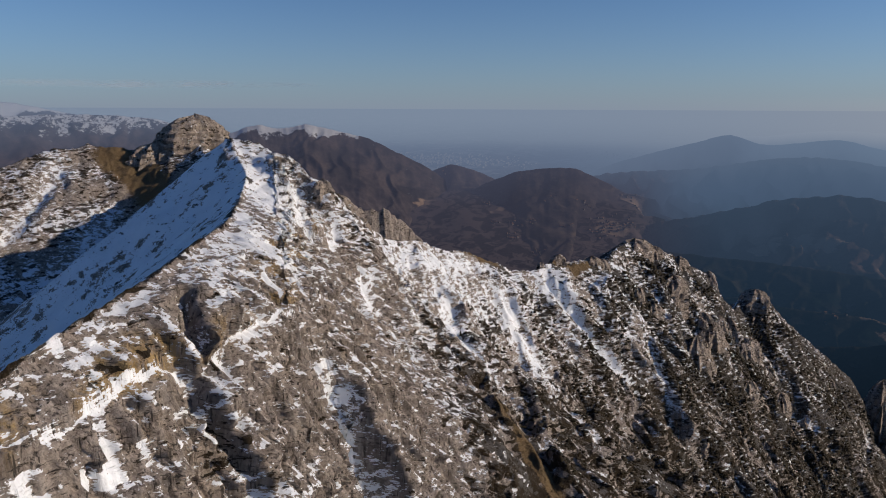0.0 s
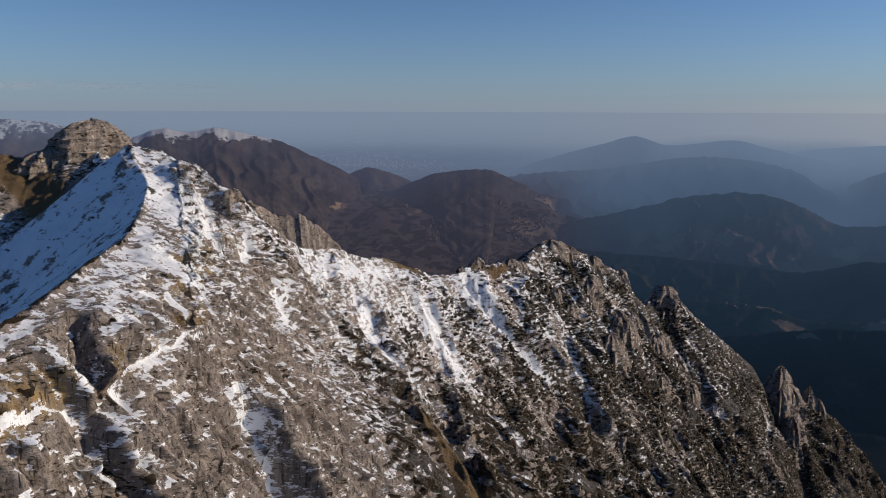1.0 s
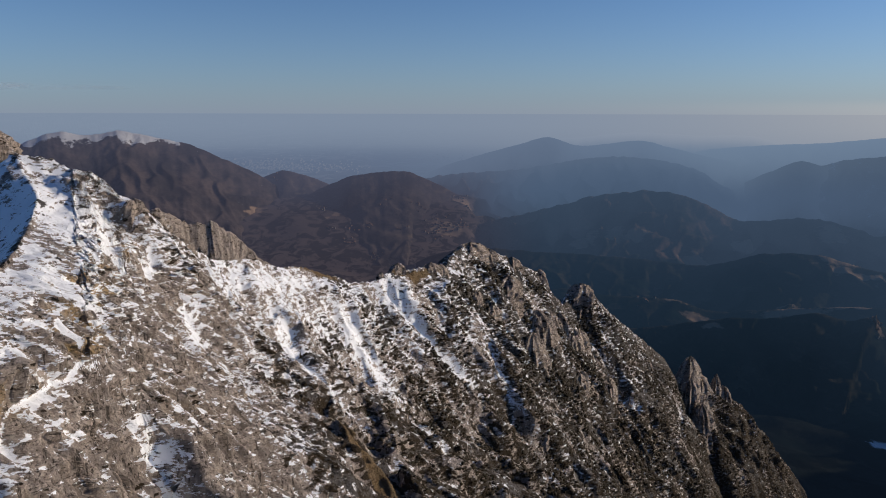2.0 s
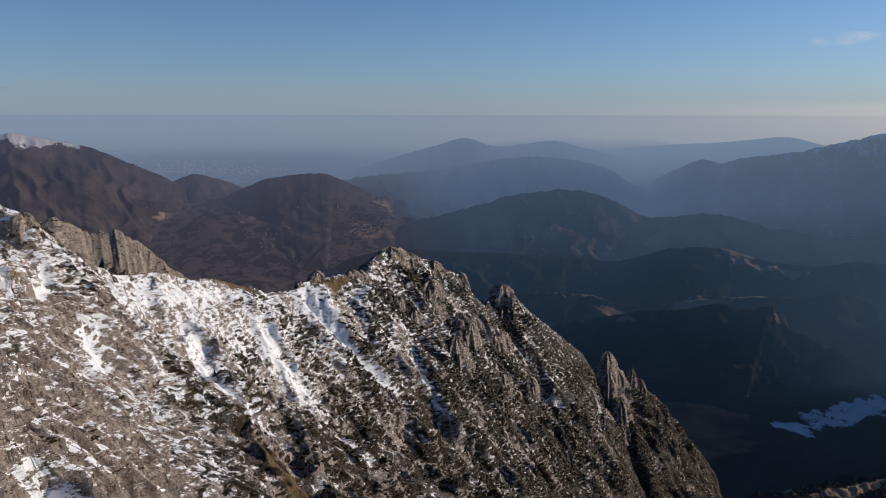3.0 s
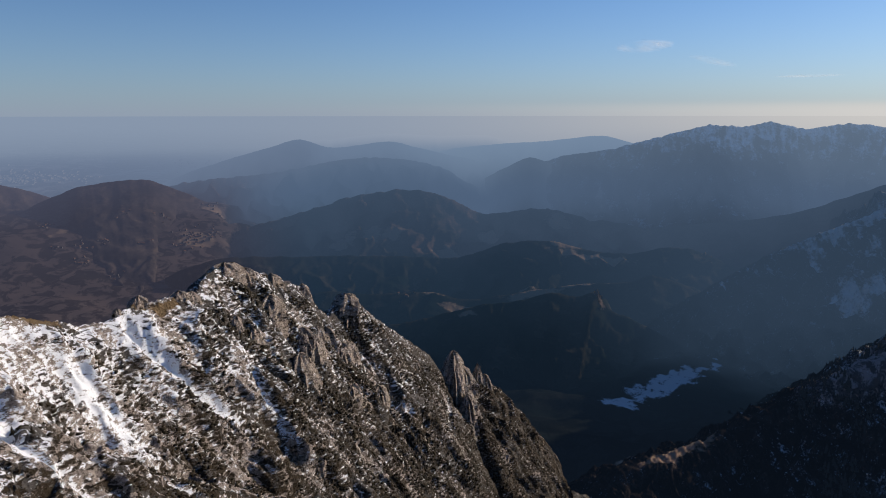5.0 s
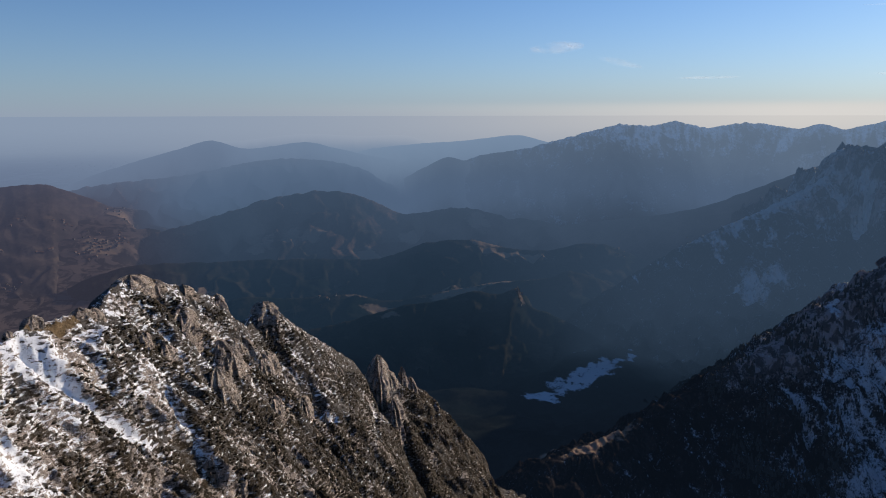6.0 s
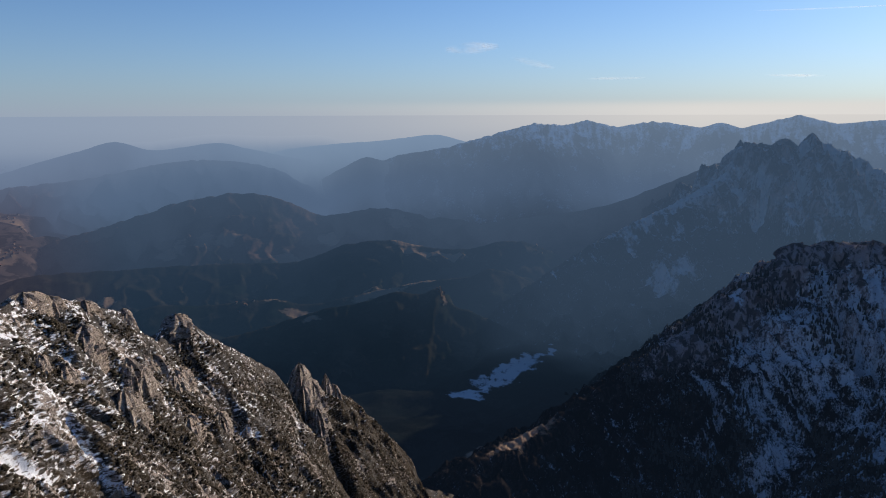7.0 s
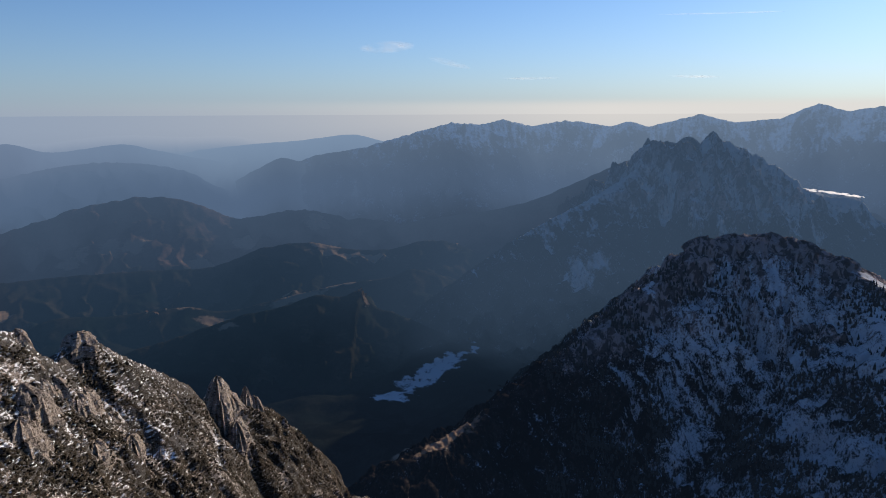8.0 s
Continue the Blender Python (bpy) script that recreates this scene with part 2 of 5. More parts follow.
def pnoise(x, y, seed=0):
    """Gradient noise in the plane, about -0.7 to 0.7."""
    ix, iy = np.floor(x), np.floor(y)
    fx, fy = x - ix, y - iy
    u, v = fx * fx * fx * (fx * (fx * 6 - 15) + 10), fy * fy * fy * (fy * (fy * 6 - 15) + 10)

    def corner(a, b):
        ang = (_hash(ix + a, iy + b, seed) & 1023) * (2 * np.pi / 1024)
        return np.cos(ang) * (fx - a) + np.sin(ang) * (fy - b)
    top = corner(0, 0) * (1 - u) + corner(1, 0) * u
    low = corner(0, 1) * (1 - u) + corner(1, 1) * u
    return top * (1 - v) + low * v


def fbm(x, y, octaves, seed=0, gain=0.5):
    total, amp = np.zeros_like(x), 1.0
    for k in range(octaves):
        total = total + amp * pnoise(x * 2.03 ** k + 17.1 * k, y * 2.03 ** k - 9.7 * k, seed + k)
        amp *= gain
    return total


def ridged(x, y, octaves, seed=0, gain=0.5):
    """Sharp crests: 0 to about 1."""
    total, amp, norm = np.zeros_like(x), 1.0, 0.0
    for k in range(octaves):
        total = total + amp * (1 - 2 * np.abs(pnoise(x * 2.1 ** k + 5.3 * k, y * 2.1 ** k + 3.1 * k, seed + k)))
        norm += amp
        amp *= gain
    return total / norm


def step(a, b, v):
    q = np.clip((v - a) / (b - a), 0, 1)
    return q * q * (3 - 2 * q)


def along(x, y, line):
    """Distance to a crest line, its height and run at the nearest place, and the side (+1: left of its way)."""
    best = np.full(x.shape, 1e18)
    z, run, side = np.zeros(x.shape), np.zeros(x.shape), np.ones(x.shape)
    s0 = 0.0
    for (ax, ay, az), (bx, by, bz) in zip(line[:-1], line[1:]):
        dx, dy = bx - ax, by - ay
        n = math.hypot(dx, dy)
        q = np.clip(((x - ax) * dx + (y - ay) * dy) / (n * n), 0, 1)
        d = (x - ax - q * dx) ** 2 + (y - ay - q * dy) ** 2
        near = d < best
        best = np.where(near, d, best)
        z = np.where(near, az + q * (bz - az), z)
        run = np.where(near, s0 + q * n, run)
        side = np.where(near, np.where((x - ax) * dy - (y - ay) * dx > 0, -1.0, 1.0), side)
        s0 += n
    return np.sqrt(best), z, run, side


ARETE = [(-80, 0, -70), (-52, 45, -52), (-34, 78, -42), (-20, 102, -36), (-8, 120, -33), (1, 134, -30), (10, 160, -30), (20, 190, -31), (29, 228, -30), (36, 260, -25), (35, 298, -12)]
CREST = [(34, 298, -11), (46, 293, -14), (58, 281, -24), (66, 271, -30), (76, 281, -38), (88, 288, -50), (103, 297, -60), (134, 314, -69),
         (166, 326, -80), (196, 336, -94), (215, 338, -96), (236, 348, -93), (269, 353, -99), (283, 361, -104), (310, 380, -97),
         (337, 390, -98), (356, 392, -105), (385, 397, -117), (421, 399, -134), (438, 404, -153), (463, 407, -171), (482, 414, -163),
         (494, 411, -160), (504, 406, -167), (548, 425, -195), (624, 437, -243), (675, 433, -282), (686, 432, -302)]
SPUR_END = [(686, 432, -306), (698, 427, -310), (714, 420, -300), (734, 413, -324), (782, 396, -351), (835, 378, -413), (883, 361, -473), (912, 351, -533), (943, 340, -610), (1000, 320, -760)]
BACK_CREST = [(-260, 480, -90), (-132, 521, -50), (-88, 542, -38), (-58, 556, -31), (-34, 568, -28), (1, 559, -34), (22, 556, -24), (39, 556, -22), (54, 557, -26),
              (79, 560, -34), (120, 570, -60), (180, 600, -110)]
BACK_SPUR = [(85, 275, -50), (95, 262, -77), (112, 244, -106), (124, 221, -125), (134, 199, -140), (152, 172, -158), (190, 120, -200), (230, 60, -250)]
SHOULDER = [(-34, 74, -54), (-15, 97, -46), (2, 116, -43), (28, 147, -43), (37, 172, -45), (46, 205, -48), (55, 241, -49), (66, 262, -42)]
BACK_SPUR_2 = [(-88, 542, -38), (-90, 500, -62), (-85, 450, -92)]
SADDLE = [(34, 298, -14), (36, 340, -34), (40, 420, -46), (45, 500, -38), (40, 550, -26)]
SPUR = [(88, 285, -55), (99, 263, -90), (112, 244, -112), (121, 221, -124), (126, 200, -132), (142, 172, -152), (185, 120, -200), (230, 60, -260)]
FOOT = -900.0


def terrace(z, x, y, lift, keep):
    """Turns a slope into ledges and walls of the rock's layers; keep 0 to 1."""
    w = z + 2.2 * fbm(x / 33, y / 33, 3, 71)
    k = np.floor(w / lift)
    f = w / lift - k
    g = np.where(f < 0.45, f * 0.3, 0.135 + (f - 0.45) * 1.573)
    return z + keep * lift * (g - f)


def shed(x, y, line, fall):
    """The slope that falls away from a crest line, from whichever stretch stands highest."""
    best = np.full(x.shape, -1e9)
    for p, q in zip(line[:-1], line[1:]):
        d, z, _, _ = along(x, y, [p, q])
        best = np.maximum(best, z - fall * d)
    return best


def near_base(x, y):
    """The ridge without its detail."""
    d, z, s, side = along(x, y, ARETE)
    east = 0.55 * d + 0.36 * np.maximum(d - 16, 0) + 0.45 * np.maximum(d - 62, 0)
    a = np.where(side > 0, shed(x, y, ARETE, 0.80), z - east)
    d, z, s, side = along(x, y, CREST)
    steep = np.interp(s, (0, 60, 110, 200, 330, 430, 560, 720), (0.75, 1.25, 1.1, 1.1, 1.35, 1.5, 1.55, 1.5))
    b = z - np.where(side > 0, 1.15 * d, steep * d)
    d, z, s, side = along(x, y, SPUR_END)
    c = z - np.where(side > 0, 1.3, 1.35) * d
    d, z, s, side = along(x, y, SPUR)
    e = z - np.where(side > 0, 1.3, 1.05) * d
    d, z, s, side = along(x, y, BACK_CREST)
    f = z - np.where(side > 0, 0.9, 0.62) * d
    d, z, s, side = along(x, y, BACK_SPUR)
    g = z - 1.05 * d
    d, z, s, side = along(x, y, BACK_SPUR_2)
    i = z - 0.7 * d
    d, z, s, side = along(x, y, SADDLE)
    j = z - np.where(side > 0, 0.80, 0.95) * d
    lee = (along(x, y, ARETE)[3] > 0) & (y < 298)
    b = np.where((side > 0) & (y >= 298) & (x < 33), -500.0, b)
    j, b = np.where(lee, -500.0, j), np.where(lee, -500.0, b)
    d, z, s, side = along(x, y, SHOULDER)
    k = z - np.where(side > 0, 0.5 * d, np.interp(s, (0, 90, 125), (1.9, 1.9, 1.25)) * d - 0.5 * np.maximum(d - 30, 0))
    k = np.where((side > 0) & (d > 12), -500.0, k)
    a = np.where(side > 0, a, np.minimum(a, k + 3))
    a = np.maximum(a, k)
    h = np.maximum(np.maximum(a, b), np.maximum(c, e))
    return np.maximum(np.maximum(h, np.maximum(f, g)), np.maximum(i, j))


# Snow gullies and rakes: plan points, half width, depth of the cut, snow that lies in it.
GULLIES = [
    ([(126, 286), (128, 278), (123, 260), (118, 243), (120, 232), (126, 222)], 4.4, 4.0, 1.0),
    ([(172, 303), (178, 292), (180, 277)], 8.0, 3.0, 0.95),
    ([(180, 277), (175, 252), (175, 228), (177, 211)], 2.2, 2.0, 0.75),
    ([(153, 275), (158, 255), (170, 244), (175, 220)], 1.3, 1.5, 0.85),
    ([(222, 339), (221, 326), (229, 319), (236, 306), (250, 296), (258, 292)], 3.0, 5.0, 1.0),
    ([(225, 337), (229, 326)], 6.5, 1.0, 0.85),
    ([(289, 320), (286, 306), (287, 298), (287, 285)], 3.2, 5.0, 0.75),
    ([(286, 328), (303, 331), (308, 317)], 4.5, 1.0, 0.6),
    ([(385, 349), (404, 348)], 2.5, 3.0, 0.6),
    ([(482, 356), (497, 343)], 2.5, 3.0, 0.9),
    ([(362, 362), (348, 348)], 4.5, 2.0, 0.6),
    ([(660, 398), (630, 380), (592, 357)], 4.0, 8.0, 0.5),
    ([(471, 392), (487, 370), (499, 352)], 1.6, 1.0, 0.6),
    ([(493, 386), (503, 369), (518, 352)], 1.6, 1.0, 0.6),
    ([(56, 269), (52, 244), (50, 220), (56, 217), (60, 208), (62, 193)], 3.4, 4.0, 1.0),
    ([(69, 258), (63, 244)], 2.4, 2.0, 0.9),
    ([(76, 243), (68, 215)], 3.4, 1.0, 0.9),
    ([(99, 286), (122, 295), (158, 316)], 6.0, 0.5, 0.8),
    ([(96, 270), (94, 252), (94, 236)], 3.4, 1.0, 0.7),
    ([(147, 301), (153, 293)], 5.0, 1.0, 0.7),
    ([(44, 286), (42, 268), (40, 248), (40, 230)], 4.6, 1.0, 0.95),
    ([(33, 139), (34, 132), (37, 129.5), (39, 127), (43, 122), (50, 110)], 1.9, 10.0, 0.9),
    ([(3.6, 130), (2.8, 122), (2.4, 115), (2.4, 110), (3, 104), (5.5, 96)], 1.5, 4.0, 0.2),
    ([(10, 123), (9.5, 118), (10, 113)], 0.8, 1.5, 0.85),
    ([(-52, 545), (-62, 515), (-78, 485), (-110, 445), (-150, 410)], 6.0, 3.0, 0.7),
    ([(-20, 505), (-30, 480), (-42, 460)], 6.0, 1.0, 0.75),
]
PATCHES = [(-8, 100, 1.3), (-10, 97, 1.0), (-8, 98.5, 1.1), (-3, 103.5, 0.8), (14, 134, 2.4), (24, 151, 2.6), (13, 109, 0.7), (-18, 92, 1.0), (-16, 92.5, 0.8), (-2, 98.5, 1.0), (-9, 112, 1.3), (-14, 110, 1.4), (19, 150, 2.4), (26, 190, 3.0),
           (134, 305, 6), (177, 303, 7), (218, 326, 6)]
LEDGE = [(-34, 74, 0), (-19, 94, 0), (-16, 96.5, 0), (-11, 101, 0), (-7, 106, 0), (-3, 110, 0), (2, 115, 0), (6, 117, 0), (11, 124, 0), (19, 134, 0), (30, 145.5, 0), (37, 160, 0), (46, 177, 0)]
MEADOWS = [((114, 208), (110, 188), (108, 170), (110, 152), 5.0), ((142, 322), (160, 325), (182, 330), 3.0), ((-19, 556), (0, 532), (6, 512), 16.0), ((232, 346), (246, 345), (262, 349), 2.5)]


def near_masks(x, y):
    """Gully cut and snow, ledge, meadow."""
    cut, lie = np.zeros_like(x), np.zeros_like(x)
    wx, wy = x + 2.0 * fbm(x / 9, y / 9, 2, 31), y + 2.0 * fbm(x / 9, y / 9, 2, 37)
    for line, half, deep, snow in GULLIES:
        m = (x > min(p[0] for p in line) - 30) & (x < max(p[0] for p in line) + 30) & (y > min(p[1] for p in line) - 30) & (y < max(p[1] for p in line) + 30)
        if not m.any():
            continue
        d, _, run, _ = along(wx[m], wy[m], [(*p, 0) for p in line])
        k = np.exp(-(d / half) ** 2)
        cut[m] = np.maximum(cut[m], deep * k)
        lie[m] = np.maximum(lie[m], snow * np.exp(-(d / (1.3 * half)) ** 2) * (0.88 + 0.5 * fbm(x[m] / 5, y[m] / 5, 2, 39)))
    for px, py, r in PATCHES:
        d = np.hypot(wx - px, wy - py)
        lie = np.maximum(lie, 0.95 * np.exp(-(d / r) ** 4))
    d, _, run, _ = along(x + 1.2 * pnoise(x / 6, y / 6, 5), y, LEDGE)
    ledge = np.exp(-(d / 0.22) ** 2) * step(-0.75, -0.2, pnoise(run / 7, run * 0, 44))
    meadow = np.zeros_like(x)
    for *line, half in MEADOWS:
        d, _, _, _ = along(wx, wy, [(*p, 0) for p in line])
        meadow = np.maximum(meadow, np.exp(-(d / half) ** 2))
    return cut, lie, ledge, meadow


def prow(p, a, b):
    """Stands forward at a, falls back to nothing at b."""
    return step(a - 0.7, a + 0.7, p) * (1 - np.clip((p - a) / (b - a), 0, 1))


def near_height(x, y):
    """The ridge with its ribs, ledges, gullies and jagged crest."""
    z = near_base(x, y)
    cut, lie, ledge, meadow = near_masks(x, y)
    da, za, sa, side_a = along(x, y, ARETE)
    db, zb, sb, side_b = along(x, y, CREST)
    dc, zc, sc, side_c = along(x, y, SPUR_END)
    crest = np.minimum(np.minimum(da, db), dc)
    grow = np.clip(crest / 14, 0.12, 1)
    west = step(0, 4, np.where(side_a > 0, da, 0)) * (1 - step(90, 130, x)) * (1 - step(440, 500, y))
    wall = step(60, 85, y) * (1 - step(72, 100, x - 0.25 * (y - 150))) * (1 - step(240, 268, y)) * (1 - west)
    wall = np.where(side_a > 0, 0, wall)
    # ribs that run down the fall line
    p, q = 0.68 * x + 0.73 * y, 0.73 * x - 0.68 * y
    warp = 5 * fbm(x / 30, y / 30, 3, 11)
    xs = x + 0.65 * step(140, 240, x) * (y - 340)
    south = 16.0 * (ridged((xs + 3.2 * warp) / 44, y / 90, 2, 21) - 0.5) + 7.5 * (ridged((xs + 2 * warp) / 15, y / 34, 2, 23) - 0.45) + 1.2 * fbm(x / 6, y / 7, 3, 25)
    face = 3.6 * (ridged((p + warp * 0.5) / 15, q / 60, 2, 41) - 0.45) + 1.9 * (ridged((p + warp * 0.4) / 5.5, q / 22, 2, 43) - 0.45) + 0.6 * fbm(p / 3.0, q / 5, 2, 45)
    snowy = 1.6 * fbm(x / 16, y / 16, 4, 51) + 0.7 * ridged((y + 3 * warp) / 9, x / 30, 2, 53)
    back = step(330, 420, y) * (1 - step(60, 160, x))
    far = 1 - step(0, 1, back)
    rough = south * (1 + 0.9 * step(640, 730, x)) * (1 - wall) * (1 - west) * far + face * wall + snowy * west * 0.8 + back * (1 - west) * (5 * fbm(x / 22, y / 22, 5, 61) + 3 * (ridged(x / 18, y / 40, 3, 63) - 0.4))
    z = z + grow * rough - cut * np.clip(crest / 5, 0.2, 1)
    keep = 0.6 * wall + 0.35 * (1 - wall) * (1 - west) * (1 - step(240, 330, x)) + 0.2 * step(330, 460, x)
    z = terrace(z, x, y, 11.0, keep * 0.85)
    z = terrace(z + 3.1, x + 40, y, 3.4, keep * 0.7) - 3.1
    # jagged crest and loose rock
    jag = np.exp(-(np.minimum(db, dc) / 7) ** 2) * step(10, 120, x)
    z = z + jag * (2.6 * (ridged(x / 9, y / 9, 3, 81) - 0.55) + 1.3 * fbm(x / 2.6, y / 2.6, 2, 83)) * (0.45 + 0.55 * step(215, 270, x))
    z = z + (0.55 * fbm(x / 3.1, y / 3.1, 3, 91)) * (1 - 0.75 * west) * (1 - 0.8 * np.clip(lie, 0, 1))
    # blocks and strata that stand out of the steep faces, sideways
    hang = np.clip(crest / 10, 0.15, 1) * (1 - west) * (1 - 0.8 * np.clip(lie, 0, 1)) * np.where(side_b > 0, 0.5, 1) * (1 - back) * (1 - 0.92 * ledge ** 0.035)
    u = p * wall + xs * (1 - wall)
    far_face = (1 - wall) * step(190, 300, x)
    column = 2.2 * (ridged((u + 2 * pnoise(u / 9, z / 9, 133)) / 9, z / 24, 2, 135) - 0.5) + 2.6 * (ridged(u / 3.6, z / 12, 1, 137) - 0.5)
    # buttresses that step forward from the wall, each with a chimney on its left
    pw = p + 0.5 * warp * step(4, 12, np.abs(p - 86)) * step(4, 12, np.abs(p - 122))
    buttress = 5.0 * prow(p, 86.2, 116) + 8.0 * prow(p, 122.5, 156) * (1 - step(-62, -52, z)) + 1.9 * (1 - np.mod(pw / 9.3, 1)) + 0.7 * (1 - np.mod((pw + 0.15 * z) / 3.4, 1)) - 1.3
    out = wall * (column * 0.7 + buttress) + (3.4 + 2.4 * far_face) * (ridged((u + 4 * pnoise(u / 20, z / 14, 131)) / (15 + 9 * far_face), z / (20 + 30 * far_face), 2, 121) - 0.5) + (1.5 + 0.3 * far_face) * (ridged(u / 4.6, z / 5.0, 2, 125) - 0.5) + (0.9 - 0.4 * far_face) * (ridged(u / 2.3, z / 2.6, 2, 127) - 0.5) + (1.1 + 0.9 * wall) * fbm(u / 12, z / 2.4, 2, 129)
    out = out * hang * (0.6 + 0.4 * np.maximum(wall, step(250, 330, x)))
    dx, dy = out * 0.73 * wall, -out * (0.68 * wall + (1 - wall))
    return np.maximum(z, FOOT - 40), lie, ledge, meadow, wall, west, back, dx, dy


# ---- meshes ----
def sheet(name, verts, cols, rows, material, closed=False, keep=None, attrs=None, rough=None):
    """A grid of verts (cols x rows, row by row within a column) as one mesh object."""
    k = np.arange(cols * rows).reshape(cols, rows)
    if closed:
        k = np.vstack([k, k[:1]])
    quads = np.stack([k[:-1, :-1], k[1:, :-1], k[1:, 1:], k[:-1, 1:]], -1).reshape(-1, 4)
    quads = quads[:, ::-1]
    if keep is not None:
        quads = quads[keep[quads].any(1)]
        used = np.unique(quads)
        back = np.zeros(len(verts), int)
        back[used] = np.arange(len(used))
        verts, quads = verts[used], back[quads]
        rough = None if rough is None else rough[used]
        attrs = {a: v[used] for a, v in (attrs or {}).items()}
    me = bpy.data.meshes.new(name)
    me.vertices.add(len(verts))
    me.vertices.foreach_set("co", verts.astype(np.float32).ravel())
    me.loops.add(quads.size)
    me.loops.foreach_set("vertex_index", quads.astype(np.int32).ravel())
    me.polygons.add(len(quads))
    me.polygons.foreach_set("loop_start", np.arange(0, quads.size, 4, dtype=np.int32))
    me.polygons.foreach_set("loop_total", np.full(len(quads), 4, dtype=np.int32))
    me.polygons.foreach_set("use_smooth", np.ones(len(quads), dtype=bool) if rough is None else ~rough[quads].all(1))
    for a, v in (attrs or {}).items():
        me.attributes.new(a, "FLOAT", "POINT").data.foreach_set("value", v.astype(np.float32))
    me.update()
    me.validate()
    me.materials.append(material)
    return new(name, me)


def flatness(v, cols, rows):
    """Upward part of the normal at each vert of a grid."""
    g = v.reshape(cols, rows, 3)
    n = np.cross(np.gradient(g, axis=0), np.gradient(g, axis=1))
    return np.abs(n[..., 2] / (np.linalg.norm(n, axis=-1) + 1e-9)).ravel()


def ground_level(x, y):
    """The valley floor, which climbs to eye level at the edge of sight."""
    r, az = np.hypot(x, y), np.degrees(np.arctan2(x, y))
    z = np.interp(r, (0, 900, 1300, 1800, 2200, 2700, 3300, 3900, 4200, 4500, 4700, 4800, 4900, 4960, 4985), (-900, -890, -885, -885, -885, -850, -820, -780, -700, -560, -440, -360, -215, -70, -4))
    # brown foreland that climbs gently to the hills at the plain's edge
    apron = np.interp(r, (0, 2700, 3000, 3300, 3500, 3750, 4000, 4170, 4300, 4500), (-900, -840, -780, -738, -697, -627, -548, -503, -515, -560))
    fore = (1 - step(39, 45, az + 5 * fbm(x / 350, y / 350, 3, 15))) * step(-40, -20, az) * step(2300, 2900, r) * (1 - step(4400, 4520, r))
    z = z * (1 - fore) + apron * fore
    low = (1 - step(3600, 4500, r)) * (1 - 0.45 * fore)
    return z + low * (60 * fbm(x / 600, y / 600, 4, 7) + 14 * fbm(x / 120, y / 120, 3, 9)) + 10 * (1 - low) * fbm(x / 300, y / 300, 2, 13) * (1 - step(4700, 4950, r))


# open fields in the valley, and sunlit slopes and strips painted pale tan: middle, half lengths, turn
SUNLIT_FIELDS = [(1440, 278, 170, 32, -0.63), (1550, 430, 110, 36, -0.6), (2634, 1136, 210, 45, 2.0), (2450, 1400, 120, 40, 2.0), (2458, 780, 26, 36, 0.0), (3080, 1140, 150, 60, 2.0), (3328, 1681, 110, 60, 2.0), (3040, 2760, 130, 80, 0.6), (2892, 2182, 110, 90, 0.6),
          (2790, 2300, 90, 90, 0.6), (3560, 1380, 120, 80, 2.0), (3740, 2130, 130, 70, 0.6), (2640, 3150, 120, 60, 2.2), (1527, 3667, 130, 60, 0.4), (2330, 2920, 160, 110, 2.2), (3031, 1763, 160, 50, 2.1), (1880, 3400, 110, 50, 0.4),
          (2440, 1610, 240, 30, -1.28), (2728, 1040, 300, 32, -1.33), (3056, 1000, 320, 38, -1.31), (2942, 2080, 70, 110, 0.6), (2756, 2285, 60, 100, 0.5), (2170, 2180, 130, 55, -1.2), (2231, 1228, 60, 26, 2.2), (3123, 2876, 70, 60, 0.0)]


def sunlit_field(x, y):
    """How far a place lies within the open fields and the painted sunlit patches."""
    wx, wy = x + 30 * fbm(x / 80, y / 80, 3, 61), y + 30 * fbm(x / 80, y / 80, 3, 62)
    best = np.full(x.shape, -0.7)
    for px, py, a, b, turn in SUNLIT_FIELDS:
        c, s = math.cos(turn), math.sin(turn)
        u, v = (wx - px) * c + (wy - py) * s, -(wx - px) * s + (wy - py) * c
        best = np.maximum(best, 1.75 * np.exp(-(u / a) ** 2 - (v / b) ** 2) - 0.7)
    return best


